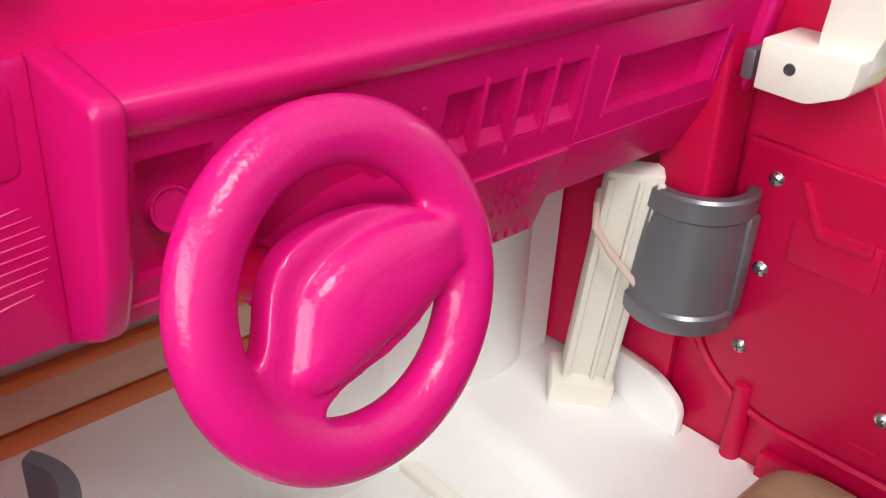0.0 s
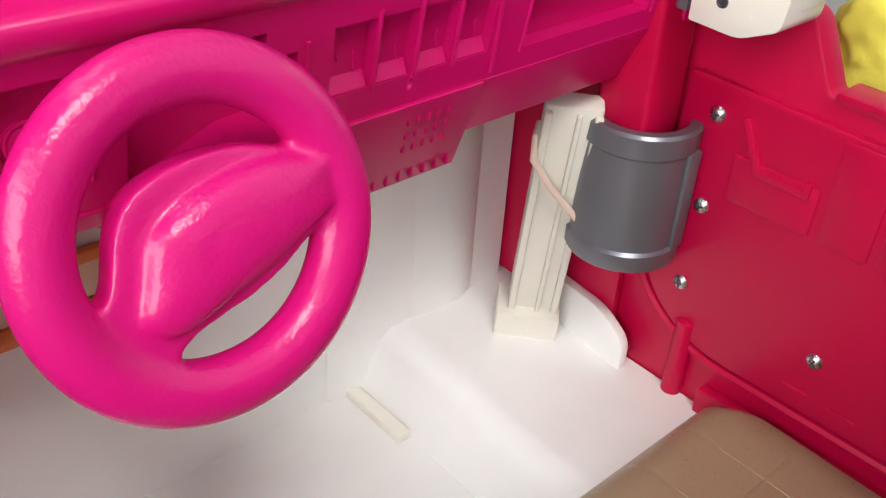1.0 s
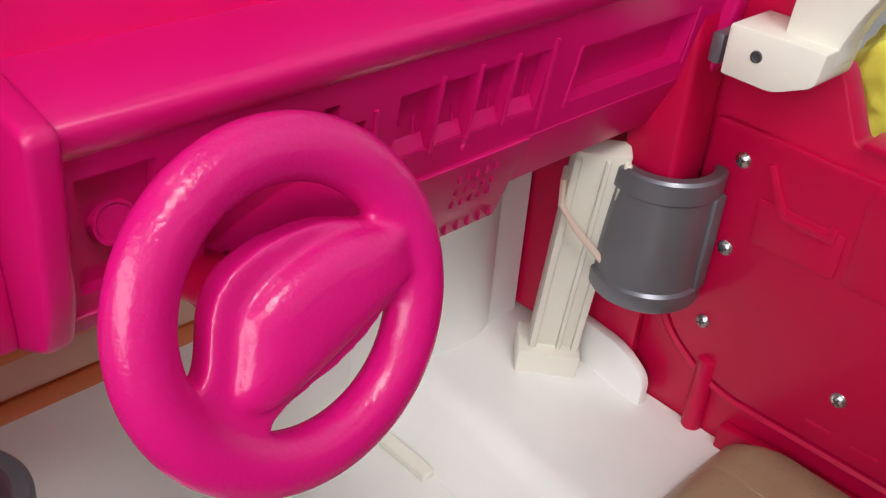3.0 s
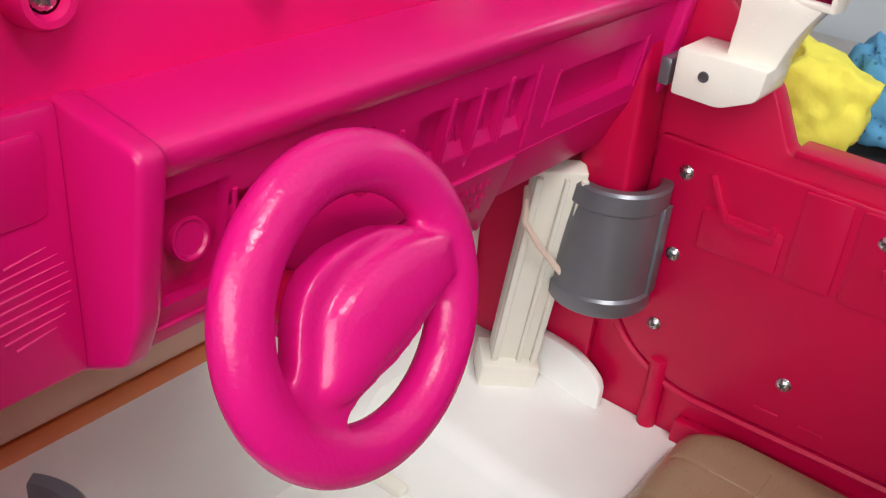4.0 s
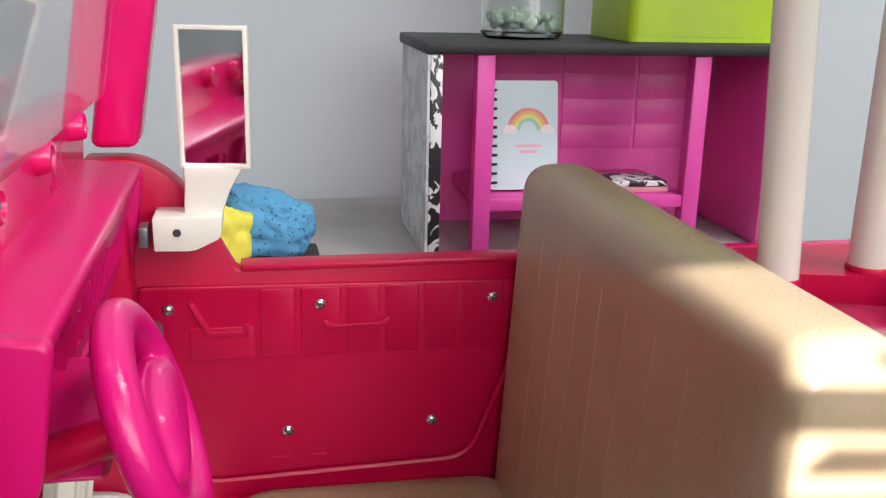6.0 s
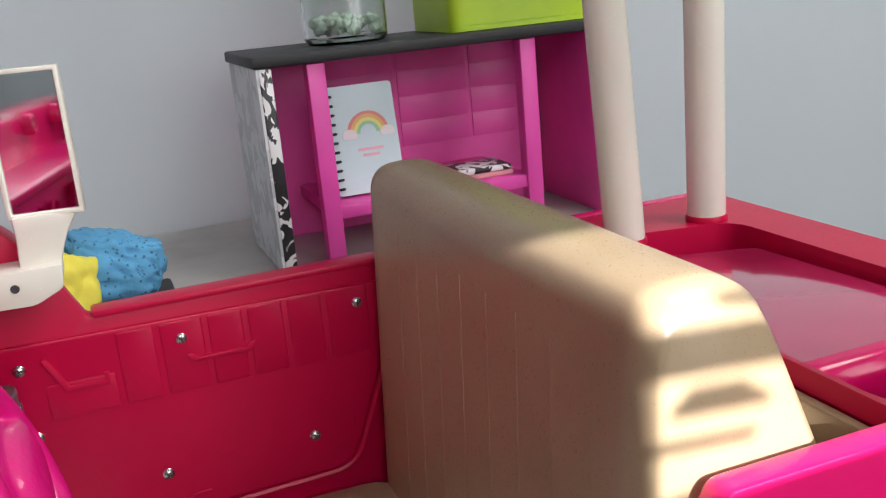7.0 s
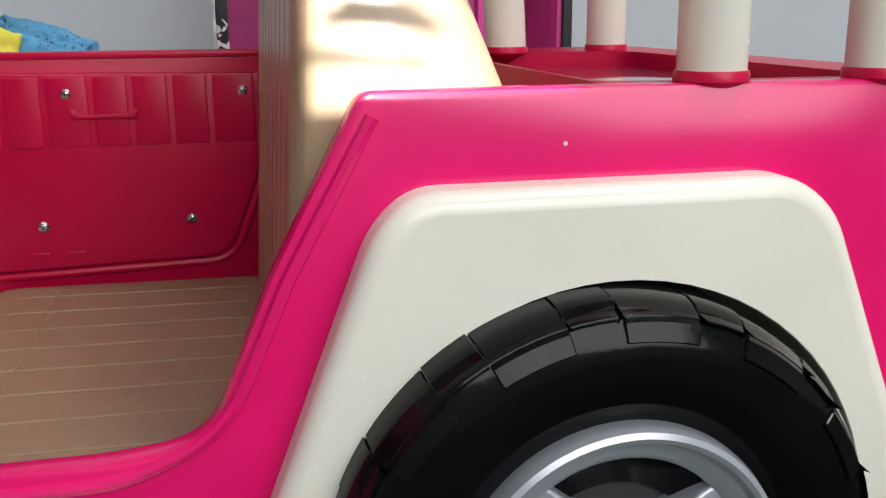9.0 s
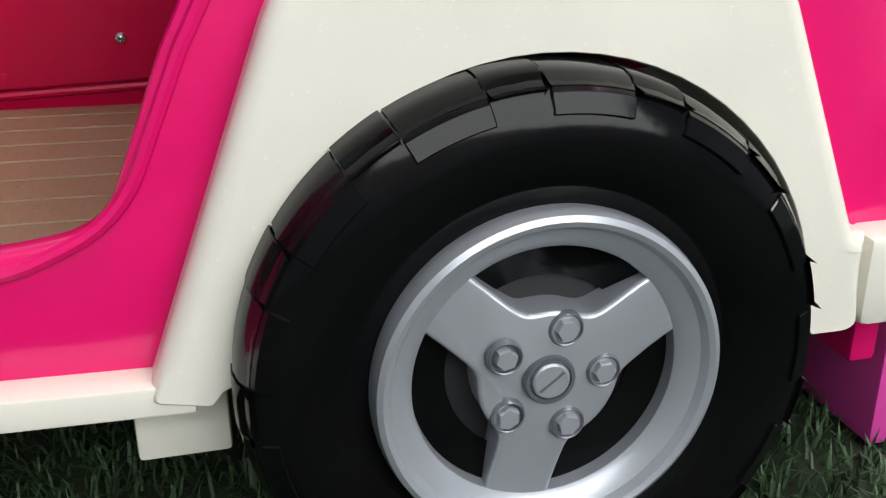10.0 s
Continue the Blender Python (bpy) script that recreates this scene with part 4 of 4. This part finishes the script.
standing("cover", leaf(prism(rounded([(-0.024, 0.001), (-0.024, 0.0755), (0.024, 0.0755), (0.024, 0.001)], 0.003), "x", 0.0, 0.0012)), PALEBLUE, book)
standing("pages", leaf(box(0.0013, 0.007, -0.0235, 0.0215, 0.0015, 0.075)), PAPER, book)
standing("back_cover", leaf(prism(rounded([(-0.024, 0.001), (-0.024, 0.0755), (0.024, 0.0755), (0.024, 0.001)], 0.003), "x", 0.0071, 0.0083)), PALEBLUE, book)
for i in range(11):
    z = 0.006 + i * 0.0063
    standing("wire_loop", leaf(tube([(0.004 + 0.006 * math.cos(a), 0.0225 + 0.0036 * math.sin(a), z) for a in np.linspace(0, 2 * math.pi, 12, endpoint=False)], 0.0010, 6, True)), BLACK_MATT, book)
BOW = [("rainbow_red", (0.80, 0.28, 0.25)), ("rainbow_orange", (0.85, 0.50, 0.18)), ("rainbow_yellow", (0.85, 0.78, 0.25)), ("rainbow_green", (0.35, 0.66, 0.42))]
for i, (n, c) in enumerate(BOW):
    r1, r0 = 0.0150 - i * 0.0023, 0.0128 - i * 0.0023
    arc = [(r1 * math.cos(a), r1 * math.sin(a)) for a in np.linspace(0, math.pi, 18)] + [(r0 * math.cos(a), r0 * math.sin(a)) for a in np.linspace(math.pi, 0, 18)]
    standing("rainbow_band", leaf(prism([(y - 0.003, z + 0.042) for y, z in arc], "x", -0.0006, 0.0001)), material(n, c, 0.5), book)
for y in (-0.0165, 0.0105):
    standing("cloud", leaf(prism(rounded([(y - 0.006, 0.039), (y - 0.004, 0.0455), (y + 0.004, 0.0455), (y + 0.006, 0.039)], 0.004), "x", -0.0009, 0.0)), material("cloud_print", (0.85, 0.78, 0.80), 0.5), book)
for k, w in enumerate((0.018, 0.012)):
    standing("print_line", leaf(prism(rounded([(-0.003 - w / 2, 0.030 - k * 0.004), (-0.003 - w / 2, 0.032 - k * 0.004), (-0.003 + w / 2, 0.032 - k * 0.004), (-0.003 + w / 2, 0.030 - k * 0.004)], 0.0005), "x", -0.0006, 0.0)), material("pink_print", (0.82, 0.45, 0.55), 0.5), book)

trinket = thing("trinket_box", "small black and pink patterned box on the doll house floor", "box", (0.275, -0.140, 0.259))
standing("base", box(0.262, 0.290, -0.162, -0.118, 0.2592, 0.2632, 0.001), material("rose_card", (0.75, 0.35, 0.38), 0.5), trinket)
standing("lid", box(0.261, 0.291, -0.160, -0.116, 0.2634, 0.2674, 0.001), ZEBRA, trinket)

jar = thing("glass_jar", "clear glass jar with pale green beads on the doll house", "jar", (0.30, -0.06, HZ1))
standing("glass", lathe([(0, 0.0), (0.026, 0.0), (0.029, 0.004), (0.029, 0.075), (0.024, 0.085), (0.022, 0.085), (0.0275, 0.074), (0.0275, 0.005), (0.025, 0.002), (0, 0.002)], Matrix.Translation((0.30, -0.06, HZ1 + 0.0003)), 32), GLASS, jar)
beads = bmesh.new()
random.seed(5)
for i in range(40):
    a, r = random.uniform(0, 6.28), 0.022 * math.sqrt(random.random())
    bmesh.ops.create_icosphere(beads, subdivisions=1, radius=0.0045, matrix=Matrix.Translation((0.30 + r * math.cos(a), -0.06 + r * math.sin(a), HZ1 + 0.008 + 0.009 * random.random())))
standing("beads", beads, material("pale_green_beads", (0.55, 0.68, 0.55), 0.3), jar)
bin_ = thing("lime_box", "lime green plastic box on the doll house", "box", (0.30, -0.178, HZ1))
lo = rounded([(0.262, -0.232), (0.262, -0.124), (0.345, -0.124), (0.345, -0.232)], 0.010, 5)
li = rounded([(0.265, -0.229), (0.265, -0.127), (0.342, -0.127), (0.342, -0.229)], 0.008, 5)
standing("wall", ring(lo, li, "z", HZ1 + 0.004, HZ1 + 0.085), LIME, bin_)
standing("bottom", prism(lo, "z", HZ1 + 0.0004, HZ1 + 0.0039, 0.0), LIME, bin_)


def foam(name, label, size, m, mat, seed, holes=0.0, cut=0.0):
    """A torn foam sponge: a rounded block with an uneven skin."""
    b = bmesh.new()
    bmesh.ops.create_cube(b, size=1)
    bmesh.ops.subdivide_edges(b, edges=b.edges, cuts=16, use_grid_fill=True)
    for v in b.verts:
        p = v.co.copy()
        q = Vector((p.x * size[0], p.y * size[1], p.z * size[2]))
        away = p.normalized()
        k = noise.noise(q * 45 + Vector((seed, 0, 0))) * 0.007 + noise.noise(q * 170 + Vector((0, seed, 0))) * 0.0022
        pit = max(0.0, noise.noise(q * 330 + Vector((0, 0, seed))) - 0.22) * holes
        round_ = 1 - 0.20 * (abs(p.x * p.y) + abs(p.y * p.z) + abs(p.x * p.z)) * 1.6
        v.co = q * round_ + away * (k - pit)
    bmesh.ops.transform(b, matrix=m, verts=b.verts)
    return tagged(part(name, b, mat, smooth=180), label, "sponge")


foam("yellow_sponge", "torn piece of yellow foam sponge behind the jeep door", (0.036, 0.040, 0.042), Matrix.Translation((0.200, 0.151, 0.2525)) @ pose(0, 0, 0, 20, 5, 25), YELLOW, 3.0, 0.003)
foam("blue_sponge", "torn piece of porous blue foam sponge beside the yellow one", (0.042, 0.062, 0.037), Matrix.Translation((0.236, 0.120, 0.2520)) @ pose(0, 0, 0, 18, 0, 10), BLUE, 8.0, 0.016)
tray = thing("black_tray", "flat black tray under the sponges", "tray", (0.215, 0.14, 0.2205))
standing("tray_base", box(0.1865, 0.262, 0.085, 0.205, 0.2204, 0.2300, 0.002), BLACK_MATT, tray)
crate = thing("magenta_box", "magenta cardboard box on the turf behind the wheel", "box", (-0.08, -0.29, G))
standing("carton", box(-0.125, -0.045, -0.335, -0.262, G - 0.001, 0.115, 0.001), HOUSE_EDGE, crate)

# ---- turf blades ----
random.seed(11)
verts, faces = [], []
for i in range(26000):
    x, y = random.uniform(-0.42, 0.05), random.uniform(-0.55, 0.30)
    if i % 6 == 0:
        x, y = random.uniform(-0.9, 0.3), random.uniform(-0.9, 0.6)
    a, lean = random.uniform(0, 6.283), random.uniform(0.15, 1.3)
    h, w = random.uniform(0.008, 0.017), random.uniform(0.0005, 0.0009)
    dx, dy = math.cos(a), math.sin(a)
    k = len(verts)
    z = G - 0.0045
    verts += [(x - dy * w, y + dx * w, z), (x + dy * w, y - dx * w, z),
              (x + dx * lean * h * 0.4 + dy * w * 0.8, y + dy * lean * h * 0.4 - dx * w * 0.8, z + h * 0.6),
              (x + dx * lean * h * 0.4 - dy * w * 0.8, y + dy * lean * h * 0.4 + dx * w * 0.8, z + h * 0.6),
              (x + dx * lean * h, y + dy * lean * h, z + h * (1.0 - 0.25 * lean))]
    faces += [(k, k + 1, k + 2, k + 3), (k + 3, k + 2, k + 4)]
me = bpy.data.meshes.new("turf")
me.from_pydata(verts, [], faces)
me.materials.append(BLADE)
tagged(new("turf", me), "dark green curled artificial grass blades on the floor", "grass", kind="stuff")
